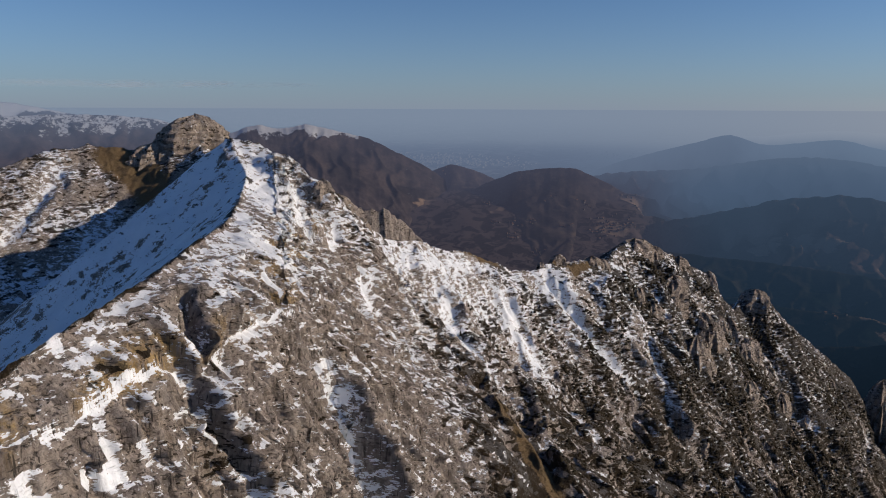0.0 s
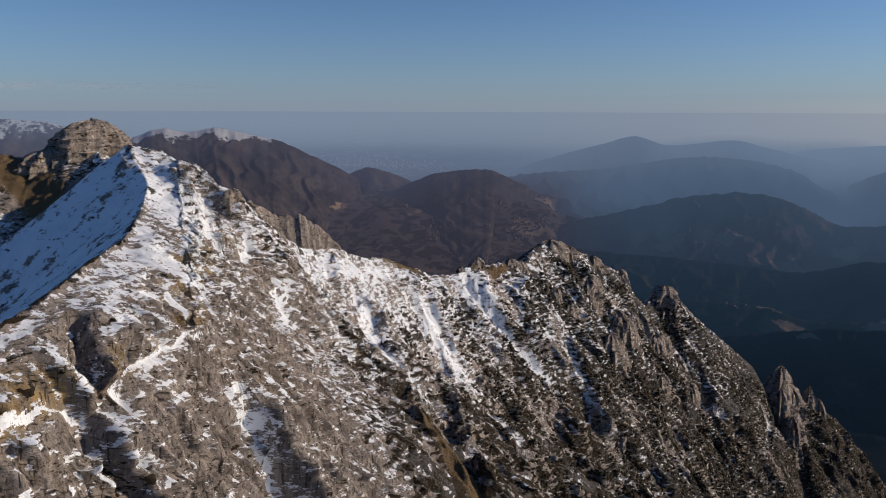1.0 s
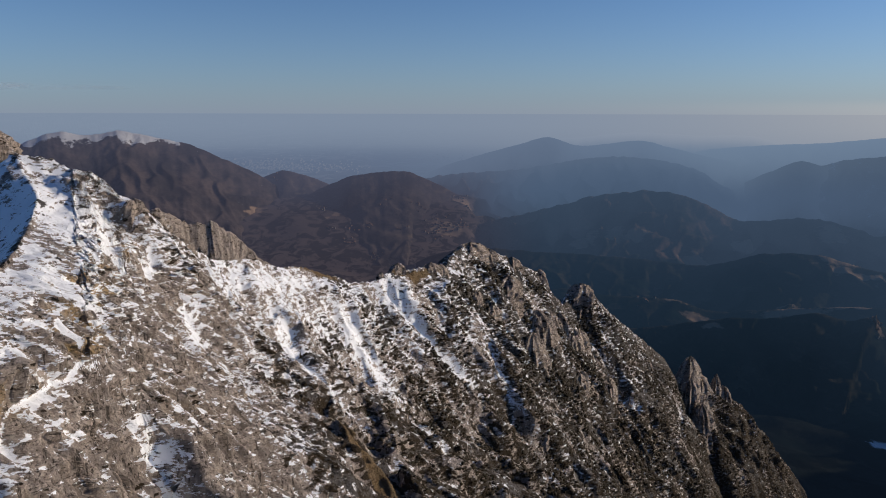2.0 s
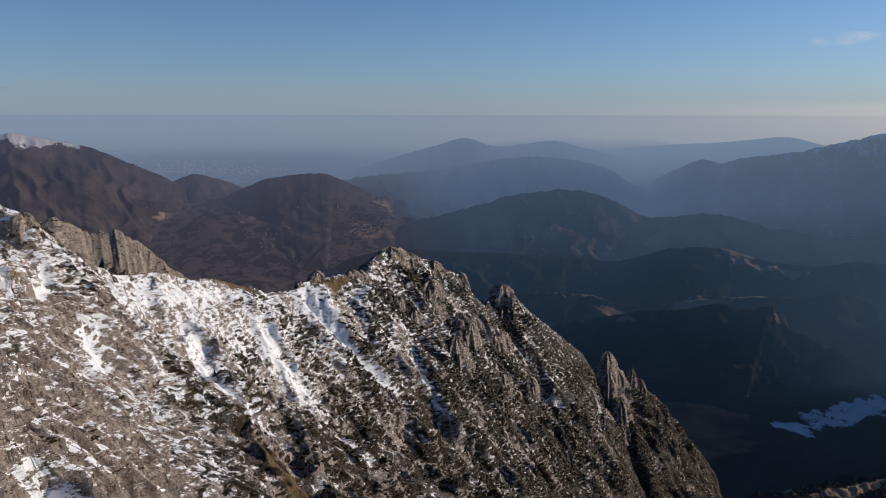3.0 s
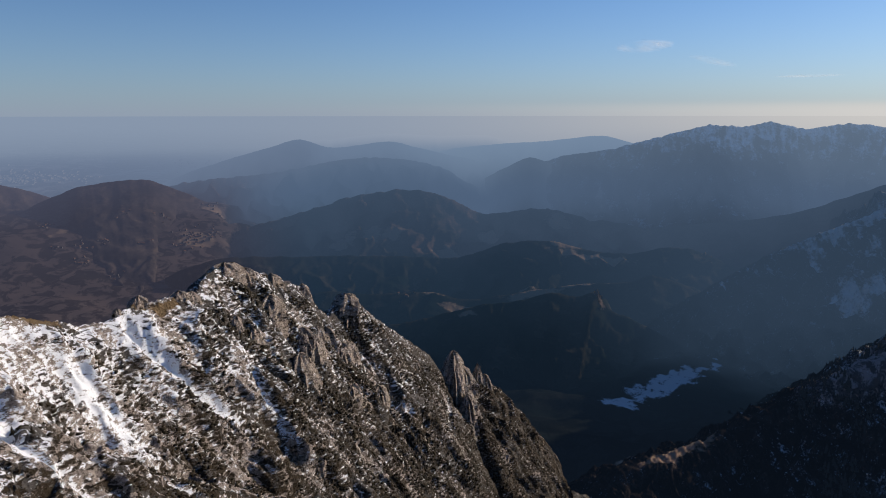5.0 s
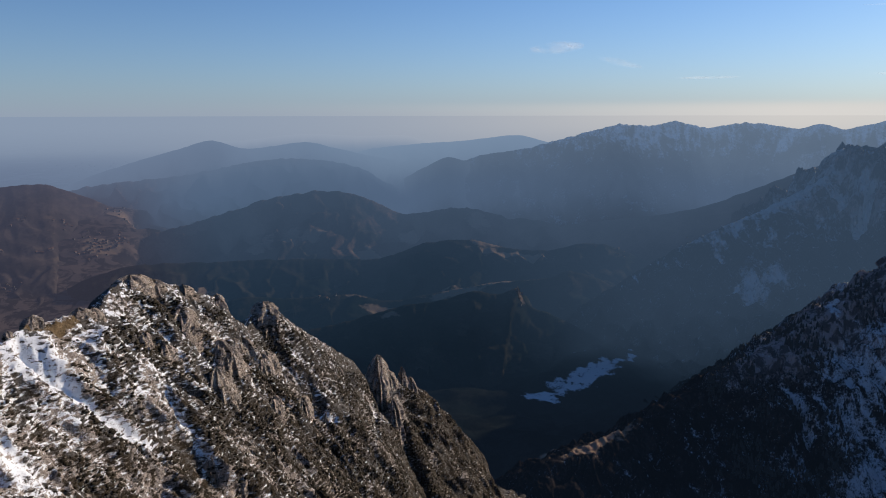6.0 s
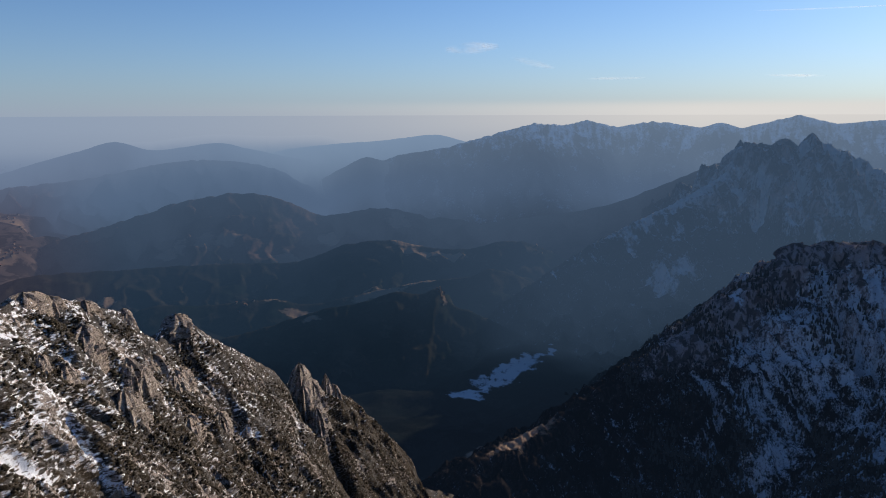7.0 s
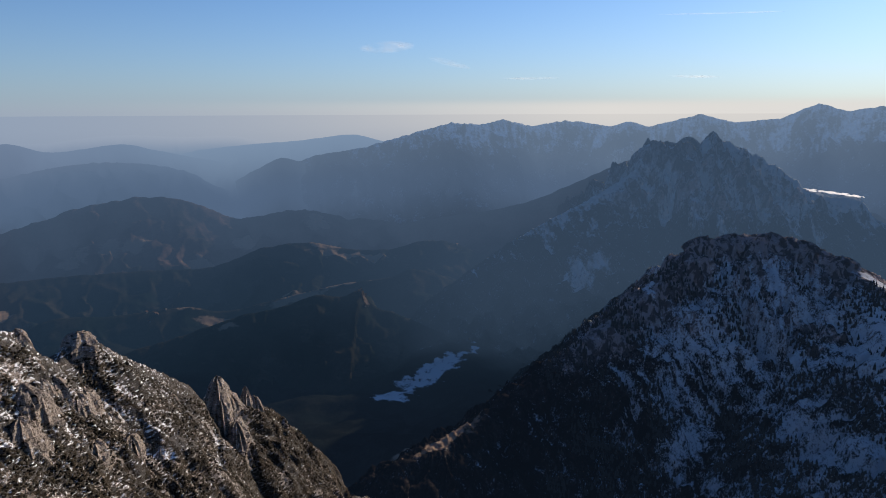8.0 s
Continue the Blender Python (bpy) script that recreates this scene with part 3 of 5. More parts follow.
def build_ground():
    r = np.concatenate([np.linspace(0.05, 1200, 24), np.linspace(1230, 3500, 150), np.linspace(3520, 4940, 70), np.linspace(4950, 4985, 6)])
    az = np.radians(np.concatenate([np.arange(-30, 130, 0.8), np.arange(130, 330, 2.5)]))
    aa, rr = np.meshgrid(az, r, indexing="ij")
    x, y = (rr * np.sin(aa)).ravel(), (rr * np.cos(aa)).ravel()
    z = ground_level(x, y)
    snow = np.full_like(x, -0.5)
    wx, wy = x + 70 * fbm(x / 90, y / 90, 4, 3), y + 70 * fbm(x / 90, y / 90, 4, 4)
    for px, py, a, b, turn in SNOWFIELDS:
        c, s = math.cos(turn), math.sin(turn)
        u, v = (wx - px) * c + (wy - py) * s, -(wx - px) * s + (wy - py) * c
        snow = np.maximum(snow, 1.25 * np.exp(-((u / a) ** 2 + (v / b) ** 2) ** 2) - 0.35)
    ob = sheet("ground", np.stack([x, y, z], 1), len(az), len(r), GROUND, closed=True, attrs={"snow": snow, "sunlit_field": sunlit_field(x, y), "plain": step(4350, 4520, np.hypot(x, y)) * (1 - step(40, 55, np.degrees(np.arctan2(x, y)))), "rock": 1.8 * (1 - step(38, 46, np.degrees(np.arctan2(x, y)) + 6 * fbm(x / 400, y / 400, 3, 5))) * step(2400, 2900, np.hypot(x, y)) - 0.3})
    return tagged(ob, "wide wooded valley and hazy plain reaching the horizon", "ground", kind="structure")


SNOWFIELDS = [(2230, 455, 215, 84, -0.44), (2030, 565, 110, 62, -0.3), (2420, 350, 130, 34, -0.6), (2430, 520, 40, 25, 1.2)]


def smooth_line(line, soft):
    """A crest line that runs out at both ends and, for soft hills, bends smoothly from point to point."""
    p = np.array(line, float)
    ends = [p[0] + (p[0] - p[1]) / np.linalg.norm((p[0] - p[1])[:2]) * 420, p[-1] + (p[-1] - p[-2]) / np.linalg.norm((p[-1] - p[-2])[:2]) * 420]
    ends[0][2], ends[1][2] = p[0][2] - 190, p[-1][2] - 190
    p = np.vstack([ends[0], p, ends[1]])
    if not soft:
        return p.tolist()
    q = np.vstack([2 * p[0] - p[1], p, 2 * p[-1] - p[-2]])
    out = []
    for a, b, c, d in zip(q[:-3], q[1:-2], q[2:-1], q[3:]):
        for t in (0.0, 0.25, 0.5, 0.75):
            out.append(0.5 * (2 * b + (c - a) * t + (2 * a - 5 * b + 4 * c - d) * t * t + (3 * b - a - 3 * c + d) * t ** 3))
    return np.array([*out, p[-1]]).tolist()


def massif(name, label, crests, material, r0, r1, az0, az1, cols, rows, amp=40.0, lam=260.0, ribs=1.0, snow=None, rock=0.0, seed=0, category="mountain", soft=True, rough=0.22, spots=(), bench=(), mottle=0.0, bald=0.0, gully=1.7, drift=None, flare=True, crags=None, streaks=0.0):
    """A mountain on the valley floor: crest lines with a front and a back slope, ribs down both, and snow above a height."""
    az = np.radians(np.linspace(az0, az1, cols))
    r = np.linspace(r0, r1, rows)
    aa, rr = np.meshgrid(az, r, indexing="ij")
    x, y = (rr * np.sin(aa)).ravel(), (rr * np.cos(aa)).ravel()
    z = np.full(x.shape, -5000.0)
    cut = np.full(x.shape, 1e9)
    low, runnel = np.zeros(x.shape), np.zeros(x.shape)
    first = None
    for line, front, behind in crests:
        line = smooth_line(line, soft)
        d, zc, s, side = along(x, y, line)
        first = d if first is None else first
        high = step(crags[0], crags[1], zc) if crags else 1.0
        zc = zc + high * amp * rough * fbm(s / (lam * 0.35), s * 0 + seed, 4, seed + 5)
        grow = np.clip(d / (lam * 0.45), 0.05, 1)
        warp = 0.8 * lam * fbm(x / (1.3 * lam), y / (1.3 * lam), 3, seed + 1)
        rib = ridged((s + warp) / lam, (d + 0.6 * warp) / (1.5 * lam), 2 if soft else 4, seed + 3) - 0.5
        deep = np.maximum(zc + 940, 150)
        fall = np.where(side > 0, behind, front) * d
        fall = deep * (1 - np.exp(-fall / deep)) if flare else fall
        h = zc - fall + grow * amp * 2.0 * ribs * rib * (0.35 + 0.65 * high)
        if streaks:
            fine = ridged((s + 0.25 * warp) / 30, d / 210, 3, seed + 41) - 0.55
            runnel = np.where(h > z, fine, runnel)
        cut, low = np.where(h > z, d, cut), np.where(h > z, -rib * grow, low)
        z = np.maximum(z, h)
    z = z + amp * 0.35 * np.clip(cut / lam, 0.15, 1) * fbm(x / (lam * 0.5), y / (lam * 0.5), 5, seed + 7, 0.38 if soft else 0.5) + amp * (0.02 if soft else 0.10) * fbm(x / (lam * 0.12), y / (lam * 0.12), 3, seed + 9)
    for px, py, wide, level, gx, gy in bench:
        k = np.exp(-(np.hypot(x - px, y - py) / wide) ** 4)
        z = z * (1 - k) + (level + gx * (x - px) + gy * (y - py)) * k
    z = z - 800 * (1 - step(r0, r0 + 110, rr.ravel()))
    v = np.stack([x, y, z], 1)
    flat = flatness(v, cols, rows)
    white = np.full(x.shape, -0.6)
    if snow:
        line, soft_snow, much = snow
        white = much * step(line - soft_snow, line + soft_snow, z + 60 * fbm(x / 150, y / 150, 3, seed + 11)) * (0.45 + 0.75 * step(0.45, 0.8, flat)) + gully * much * low * step(line - 2.5 * soft_snow, line, z)
    white = white + mottle * (fbm(x / 75, y / 75, 4, seed + 31) + 0.5 * fbm(x / 20, y / 20, 3, seed + 33)) - bald * np.exp(-(first / 75) ** 2)
    if drift:
        white = white + drift[2] * step(drift[0], drift[1], np.degrees(aa).ravel()) * step(40, 130, first)
    white = white + 1.6 * streaks * runnel * (step(snow[0] - 2.2 * snow[1], snow[0], z) if snow else 1.0)
    if crags:
        white = white - 0.9 * (1 - step(crags[0] - 130, crags[0] + 60, z))
    wx, wy = x + 40 * fbm(x / 60, y / 60, 3, seed + 21), y + 40 * fbm(x / 60, y / 60, 3, seed + 22)
    for px, py, wide in spots:
        white = np.maximum(white, 1.1 * np.exp(-(np.hypot(wx - px, wy - py) / wide) ** 4) - 0.1)
    bare = rock * (1 - step(0.5, 0.8, flat)) + 0.25 * rock - 0.6 * rock * low + (1.1 * np.exp(-(first / 85) ** 2) if bald else 0)
    if crags:
        bare = bare * step(crags[0] - 60, crags[1] - 60, z)
    if bald:
        bare = bare * (0.15 + 0.85 * step(-680, -500, z))
    bare = bare - 1.2 * (sunlit_field(x, y) + 0.7)
    ob = sheet(name, v, cols, rows, material, keep=z > ground_level(x, y) - 25, attrs={"snow": white, "rock": bare, "sunlit_field": sunlit_field(x, y)})
    return tagged(ob, label, category)


def build_ridge():
    """The near ridge: one rock body with its ledges, gullies, snow and crest."""
    az = np.concatenate([np.arange(-24, 56, 0.12), np.arange(56, 82, 0.15), np.arange(82, 336, 3.0)])
    inner = np.interp(az, (-24, 0, 20, 30, 45, 60, 82, 120, 240, 336), (70, 78, 88, 105, 150, 260, 420, 300, 70, 70))
    outer = np.interp(az, (-24, 9, 11, 13, 32, 45, 50, 60, 70, 82, 336), (640, 640, 480, 380, 440, 580, 700, 880, 1080, 1150, 640))
    split = np.where(az < 10, 330.0, inner ** 0.3 * outer ** 0.7)
    near, mid, off = 20, 720, 45
    q = np.linspace(0, 1, mid)
    r = np.concatenate([np.linspace(0.0005, 0.98, near)[None, :] * inner[:, None],
                        np.where(q[None, :] < 0.7, inner[:, None] * (split / inner)[:, None] ** ((q[None, :] / 0.7) ** 1.5), split[:, None] * (outer / split)[:, None] ** ((q[None, :] - 0.7) / 0.3)),
                        outer[:, None] + (np.maximum(1500, outer + 100) - outer)[:, None] * np.linspace(0.02, 1, off)[None, :]], 1)
    a = np.radians(az)[:, None]
    x, y = (r * np.sin(a)).ravel(), (r * np.cos(a)).ravel()
    z, lie, ledge, meadow, wall, west, back, dx, dy = near_height(x, y)
    v = np.stack([x + dx, y + dy, z], 1)
    cols, rows = r.shape
    flat = flatness(v, cols, rows)
    db, zb, sb, side = along(x, y, CREST)
    n1, n2 = fbm(x / 24, y / 24, 4, 101), fbm(x / 7, y / 7, 3, 103)
    upper = 1 - step(20, 75, db)
    east = step(230, 330, x)
    mid_zone = (1 - wall) * (1 - west) * (1 - back)
    shelf = step(0.55, 0.86, flat)
    pillar = mid_zone * step(2.2, 4.2, -dy) * step(140, 220, x)
    snow = mid_zone * ((0.39 - 0.15 * east) * upper + 0.19 + 0.30 * east + 0.35 * (shelf - 0.4) + 0.6 * n1 + 0.3 * n2 - 0.06 * step(330, 500, x))
    snow = snow + wall * (0.36 * shelf - 0.02 + 0.18 * step(40, 80, x - 0.25 * (y - 150)) + 0.5 * n1 + 0.35 * n2 + 0.08 * step(-44, -36, z) + 0.28 * step(145, 185, y) * step(-54, -44, z))
    snow = snow + west * (1.0 - 0.55 * step(30, 130, along(x, y, ARETE)[0]) + 1.1 * n2 + 0.8 * n1 - 0.8 * (1 - step(0.50, 0.66, flat))) + back * (1 - west) * (0.34 + 0.9 * n1 - 0.5 * (1 - step(0.45, 0.7, flat)))
    snow = np.maximum(snow - 0.45 * pillar, lie * 1.0)
    snow = np.maximum(snow, ledge * 1.1)
    snow = snow - 0.9 * meadow
    ochre = wall * step(-44, -42, z) * (1 - step(-39, -35, z)) * step(0.0, 0.3, fbm(x / 11, y / 11, 2, 111) + 0.1) + 0.15 * wall * step(0.25, 0.5, n1 + 0.1)
    turf = np.clip(meadow, 0, 1) * 0.9 + 0.25 * mid_zone * step(0.2, 0.5, fbm(x / 30, y / 30, 3, 115))
    scrub = mid_zone * np.clip(0.57 + 0.14 * step(330, 420, x) + 1.1 * n1 - 0.30 * upper * (1 - east) + 0.08 * east + 0.12 * step(40, 120, db) + 0.08 * step(180, 300, x) - 1.0 * pillar, -0.4, 1) + wall * (0.02 + 0.5 * n1 + 0.45 * step(42, 92, x - 0.25 * (y - 150))) - west * 0.25 + back * (0.35 + 0.5 * n1)
    scrub = scrub + 0.25 * mid_zone * step(600, 680, x) - 0.9 * np.clip(np.maximum(lie, ledge), 0, 1) - 0.25 * wall * (1 - step(52, 92, x - 0.25 * (y - 150)))
    ridge = tagged(new("mountain_ridge"), "pale limestone mountain ridge with snow gullies, ledges and dwarf pine", "mountain")
    ob = sheet("rock_face", v, cols, rows, LIMESTONE, closed=True, keep=z > FOOT, attrs={"snow": snow, "ochre": np.clip(ochre, 0, 1), "turf": turf, "scrub": scrub})
    ob.parent = ridge
    return ridge


# valley floor: the mountains' shadow is put into its near-black base colours
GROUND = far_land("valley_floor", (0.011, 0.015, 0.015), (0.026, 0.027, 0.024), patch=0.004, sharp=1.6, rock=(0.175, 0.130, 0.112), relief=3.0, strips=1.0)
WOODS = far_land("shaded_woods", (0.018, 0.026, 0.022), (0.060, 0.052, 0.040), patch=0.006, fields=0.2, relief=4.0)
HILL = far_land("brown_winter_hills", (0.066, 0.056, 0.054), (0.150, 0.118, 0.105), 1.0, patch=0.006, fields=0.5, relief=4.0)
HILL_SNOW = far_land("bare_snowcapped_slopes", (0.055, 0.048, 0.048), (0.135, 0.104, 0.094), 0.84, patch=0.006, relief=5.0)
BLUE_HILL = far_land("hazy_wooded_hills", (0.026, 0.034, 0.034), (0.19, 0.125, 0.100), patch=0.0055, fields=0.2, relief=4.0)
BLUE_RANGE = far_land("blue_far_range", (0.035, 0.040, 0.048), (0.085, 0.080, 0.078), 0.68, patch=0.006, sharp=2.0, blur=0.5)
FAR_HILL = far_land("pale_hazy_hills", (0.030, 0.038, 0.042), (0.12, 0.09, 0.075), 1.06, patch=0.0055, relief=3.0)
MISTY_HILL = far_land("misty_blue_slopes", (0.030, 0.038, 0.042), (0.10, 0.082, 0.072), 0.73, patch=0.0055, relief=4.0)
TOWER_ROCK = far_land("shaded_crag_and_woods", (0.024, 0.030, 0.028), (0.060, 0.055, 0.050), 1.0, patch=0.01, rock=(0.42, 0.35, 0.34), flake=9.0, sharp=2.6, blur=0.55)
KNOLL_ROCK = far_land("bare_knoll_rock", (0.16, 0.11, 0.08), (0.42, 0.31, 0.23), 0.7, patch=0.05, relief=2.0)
# dark wooded slopes, with deep shade also put into the base colour
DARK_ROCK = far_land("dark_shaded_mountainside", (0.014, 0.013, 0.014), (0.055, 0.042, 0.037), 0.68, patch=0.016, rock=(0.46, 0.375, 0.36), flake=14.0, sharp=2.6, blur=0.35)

build_ground()
build_ridge()

massif("snowy_plateau", "distant snow-covered plateau under haze", [([(-1467, 4623, 52), (-1052, 4734, 52), (-737, 4794, 30), (-625, 4810, 14), (-392, 4834, -36), (-176, 4846, -89)], 0.8, 0.8)],
       HILL_SNOW, 3950, 4900, -24, 2, 200, 80, 14, 180, snow=(-40, 40, 1.1), seed=210)
massif("long_ridge", "long dark ridge with a snowy rim of cliffs", [([(-1417, 4429, -34), (-970, 4548, -34), (-715, 4594, -50), (-435, 4629, -41), (-71, 4649, -51), (185, 4645, -90), (449, 4623, -213)], 0.9, 0.9)],
       HILL_SNOW, 3600, 4750, -24, 14, 260, 100, 22, 220, snow=(-150, 40, 0.55), seed=220)
massif("snow_capped_mountain", "brown winter mountain with a thin cap of snow", [([(246, 4280, -328), (481, 4270, -164), (665, 4247, -101), (779, 4227, -125), (947, 4193, -101), (1147, 4142, -139), (1315, 4090, -185), (1480, 4028, -266), (1629, 3965, -344), (1806, 3874, -469), (1961, 3775, -628)], 0.8, 1.0)],
       HILL_SNOW, 2700, 4450, 0, 36, 360, 170, 46, 260, ribs=0.65, snow=(-150, 30, 1.3), seed=230)
massif("small_hill", "small brown wooded hill at the plain's edge", [([(1665, 4016, -423), (1767, 3977, -372), (1839, 3947, -349), (1948, 3891, -380), (2082, 3814, -443), (2190, 3746, -499)], 1.0, 1.0)],
       HILL, 3500, 4500, 16, 38, 180, 80, 18, 150, seed=240, category="hill")
massif("rounded_hill", "rounded brown wooded hill above scattered villages", [([(1865, 3750, -502), (1981, 3697, -449), (2154, 3607, -376), (2403, 3449, -350), (2508, 3369, -393), (2685, 3213, -508), (2804, 3088, -626)], 0.72, 1.0)],
       HILL, 2700, 4450, 16, 54, 340, 160, 30, 240, ribs=0.5, seed=250, category="hill")
massif("far_island_hill", "faint hill floating in the horizon haze", [([(3541, 3455, -165), (3762, 3213, -145), (4014, 2892, -118), (4235, 2556, -130), (4457, 2143, -150)], 0.9, 0.9)],
       FAR_HILL, 4400, 4960, 38, 74, 160, 40, 6, 160, seed=260, category="hill", flare=False)
massif("far_hills", "pale blue hills standing out of valley mist", [([(4036, 2607, -336), (4122, 2480, -240), (4307, 2147, -194), (4457, 1815, -170), (4576, 1490, -132), (4620, 1344, -162), (4666, 1169, -202), (4718, 925, -223)], 0.9, 0.9)],
       FAR_HILL, 3950, 4880, 48, 94, 300, 76, 16, 180, seed=270, category="hill", flare=False)
massif("twin_hills", "two hazy blue wooded hills", [([(2903, 3702, -366), (3145, 3507, -273), (3318, 3348, -208), (3456, 3209, -154), (3584, 3060, -212), (3709, 2909, -200), (3838, 2738, -172), (3956, 2560, -221), (4074, 2361, -272), (4180, 2160, -322)], 0.95, 0.95)],
       FAR_HILL, 3750, 4800, 30, 76, 300, 84, 18, 180, seed=280, category="hill", flare=False)
massif("broad_hill", "broad wooded hill in blue haze", [([(2534, 3708, -491), (2775, 3543, -405), (3168, 3201, -363), (3404, 2956, -300), (3595, 2723, -269), (3745, 2509, -286), (3861, 2319, -342), (3929, 2186, -428), (4006, 2018, -525)], 1.0, 1.0)],
       BLUE_HILL, 3400, 4650, 28, 76, 360, 120, 50, 190, seed=290, category="hill")
massif("misty_hill", "dark blue hill rising from bright mist", [([(3882, 2349, -565), (4025, 2126, -438), (4098, 1997, -353), (4180, 1833, -273), (4247, 1662, -311), (4311, 1495, -279), (4355, 1363, -255), (4400, 1193, -319), (4454, 922, -435)], 1.0, 1.0)],
       MISTY_HILL, 3500, 4680, 52, 94, 300, 96, 26, 200, ribs=0.5, seed=300, category="hill", flare=False)
massif("wooded_foothill", "low brown wooded foothill in shade", [([(2530, 2900, -640), (2760, 2700, -560), (2942, 2550, -500), (3054, 2441, -455), (3244, 2196, -422), (3357, 2009, -460), (3454, 1809, -555), (3542, 1634, -539), (3621, 1453, -527), (3692, 1233, -583), (3754, 1012, -604)], 0.85, 0.9)],
       BLUE_HILL, 2900, 4200, 34, 86, 360, 120, 60, 190, ribs=0.6, seed=310, category="hill")
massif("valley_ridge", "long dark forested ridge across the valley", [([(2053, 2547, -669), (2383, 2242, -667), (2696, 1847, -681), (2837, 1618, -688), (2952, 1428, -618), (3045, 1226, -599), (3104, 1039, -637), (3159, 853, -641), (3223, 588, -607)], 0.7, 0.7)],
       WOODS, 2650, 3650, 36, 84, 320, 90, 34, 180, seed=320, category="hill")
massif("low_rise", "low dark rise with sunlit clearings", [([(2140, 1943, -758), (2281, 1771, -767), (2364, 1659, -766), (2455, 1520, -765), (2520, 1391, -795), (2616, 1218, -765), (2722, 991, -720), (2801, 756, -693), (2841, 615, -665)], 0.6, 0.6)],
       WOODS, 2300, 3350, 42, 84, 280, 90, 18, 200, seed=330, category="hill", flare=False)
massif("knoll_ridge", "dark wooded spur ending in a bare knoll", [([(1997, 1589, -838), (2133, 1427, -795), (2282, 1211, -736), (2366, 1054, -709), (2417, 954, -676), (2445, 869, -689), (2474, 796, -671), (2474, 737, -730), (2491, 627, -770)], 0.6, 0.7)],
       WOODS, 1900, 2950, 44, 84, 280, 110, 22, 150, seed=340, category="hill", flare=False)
massif("blue_mountain_range", "long blue mountain range with snow in its ravines", [([(4167, 1901, -350), (4284, 1631, -260), (4383, 1349, -219), (4469, 1137, -155), (4541, 938, -97), (4595, 773, -56), (4670, 589, -69), (4734, 441, -35), (4794, 250, -83), (4824, 19, -45), (4821, -134, -57), (4812, -286, -83), (4802, -414, -49), (4788, -544, -87), (4740, -855, -6), (4696, -1059, -56), (4630, -1310, -31), (4567, -1509, 61), (4515, -1654, 12), (4443, -1831, 38), (4182, -2355, 71), (3836, -2872, 22)], 1.0, 1.0)],
       BLUE_RANGE, 3650, 4900, 61, 130, 600, 120, 30, 170, ribs=0.6, snow=(-190, 90, 0.6), streaks=0.7, seed=350, soft=False, flare=False, mottle=0.6, gully=2.6)
massif("rocky_far_mountain", "steep rocky mountain with snowfields in haze", [([(4716, -1222, -361), (4672, -1401, -218), (4630, -1544, -121), (4583, -1677, -7), (4552, -1755, 31), (4511, -1857, 18), (4363, -2173, 60), (4120, -2593, -46)], 1.15, 1.0)],
       BLUE_RANGE, 3700, 4940, 98, 128, 260, 110, 40, 160, snow=(-220, 110, 0.8), gully=3.0, rock=0.6, seed=360, soft=False, flare=False)
massif("grassy_spur", "long hazy spur with patches of snow", [([(3774, 975, -635), (3850, 654, -579), (3889, 394, -539), (3914, 137, -465), (3923, -52, -379), (3924, -175, -323), (3918, -326, -258), (3902, -475, -240), (3824, -873, -300), (3720, -1371, -430)], 0.8, 0.9)],
       BLUE_HILL, 2950, 4150, 64, 118, 330, 100, 22, 190, snow=(-255, 30, 0.9), seed=370, spots=[(3888, -265, 40)])
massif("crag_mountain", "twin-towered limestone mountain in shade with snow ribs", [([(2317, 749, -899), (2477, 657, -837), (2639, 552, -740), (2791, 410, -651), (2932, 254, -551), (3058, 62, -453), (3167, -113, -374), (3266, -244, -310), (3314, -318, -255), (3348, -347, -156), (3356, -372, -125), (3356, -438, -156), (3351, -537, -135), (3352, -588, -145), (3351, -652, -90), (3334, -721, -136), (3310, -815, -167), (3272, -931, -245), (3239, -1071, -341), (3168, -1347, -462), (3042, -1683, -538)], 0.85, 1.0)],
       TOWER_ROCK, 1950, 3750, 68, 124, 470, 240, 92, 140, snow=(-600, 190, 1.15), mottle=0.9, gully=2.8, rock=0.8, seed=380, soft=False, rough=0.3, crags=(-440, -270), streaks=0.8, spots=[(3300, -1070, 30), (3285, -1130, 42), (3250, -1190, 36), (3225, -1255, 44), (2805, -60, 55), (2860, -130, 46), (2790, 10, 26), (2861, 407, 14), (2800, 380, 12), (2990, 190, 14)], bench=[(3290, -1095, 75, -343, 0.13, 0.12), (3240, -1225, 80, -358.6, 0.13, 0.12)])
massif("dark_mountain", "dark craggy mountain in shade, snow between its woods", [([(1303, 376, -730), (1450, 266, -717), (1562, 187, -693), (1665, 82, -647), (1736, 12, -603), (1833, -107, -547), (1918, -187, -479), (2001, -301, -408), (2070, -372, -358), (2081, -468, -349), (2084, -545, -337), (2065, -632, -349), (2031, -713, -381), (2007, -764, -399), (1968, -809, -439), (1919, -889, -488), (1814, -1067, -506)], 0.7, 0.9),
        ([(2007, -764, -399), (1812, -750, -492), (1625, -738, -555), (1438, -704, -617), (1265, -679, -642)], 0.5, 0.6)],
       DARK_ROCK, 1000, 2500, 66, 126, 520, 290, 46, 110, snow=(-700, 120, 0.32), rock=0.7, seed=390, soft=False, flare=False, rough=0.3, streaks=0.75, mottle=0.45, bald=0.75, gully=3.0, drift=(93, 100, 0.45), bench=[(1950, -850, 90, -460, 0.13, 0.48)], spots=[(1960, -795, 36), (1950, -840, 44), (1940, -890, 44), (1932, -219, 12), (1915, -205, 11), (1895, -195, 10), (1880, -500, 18)])
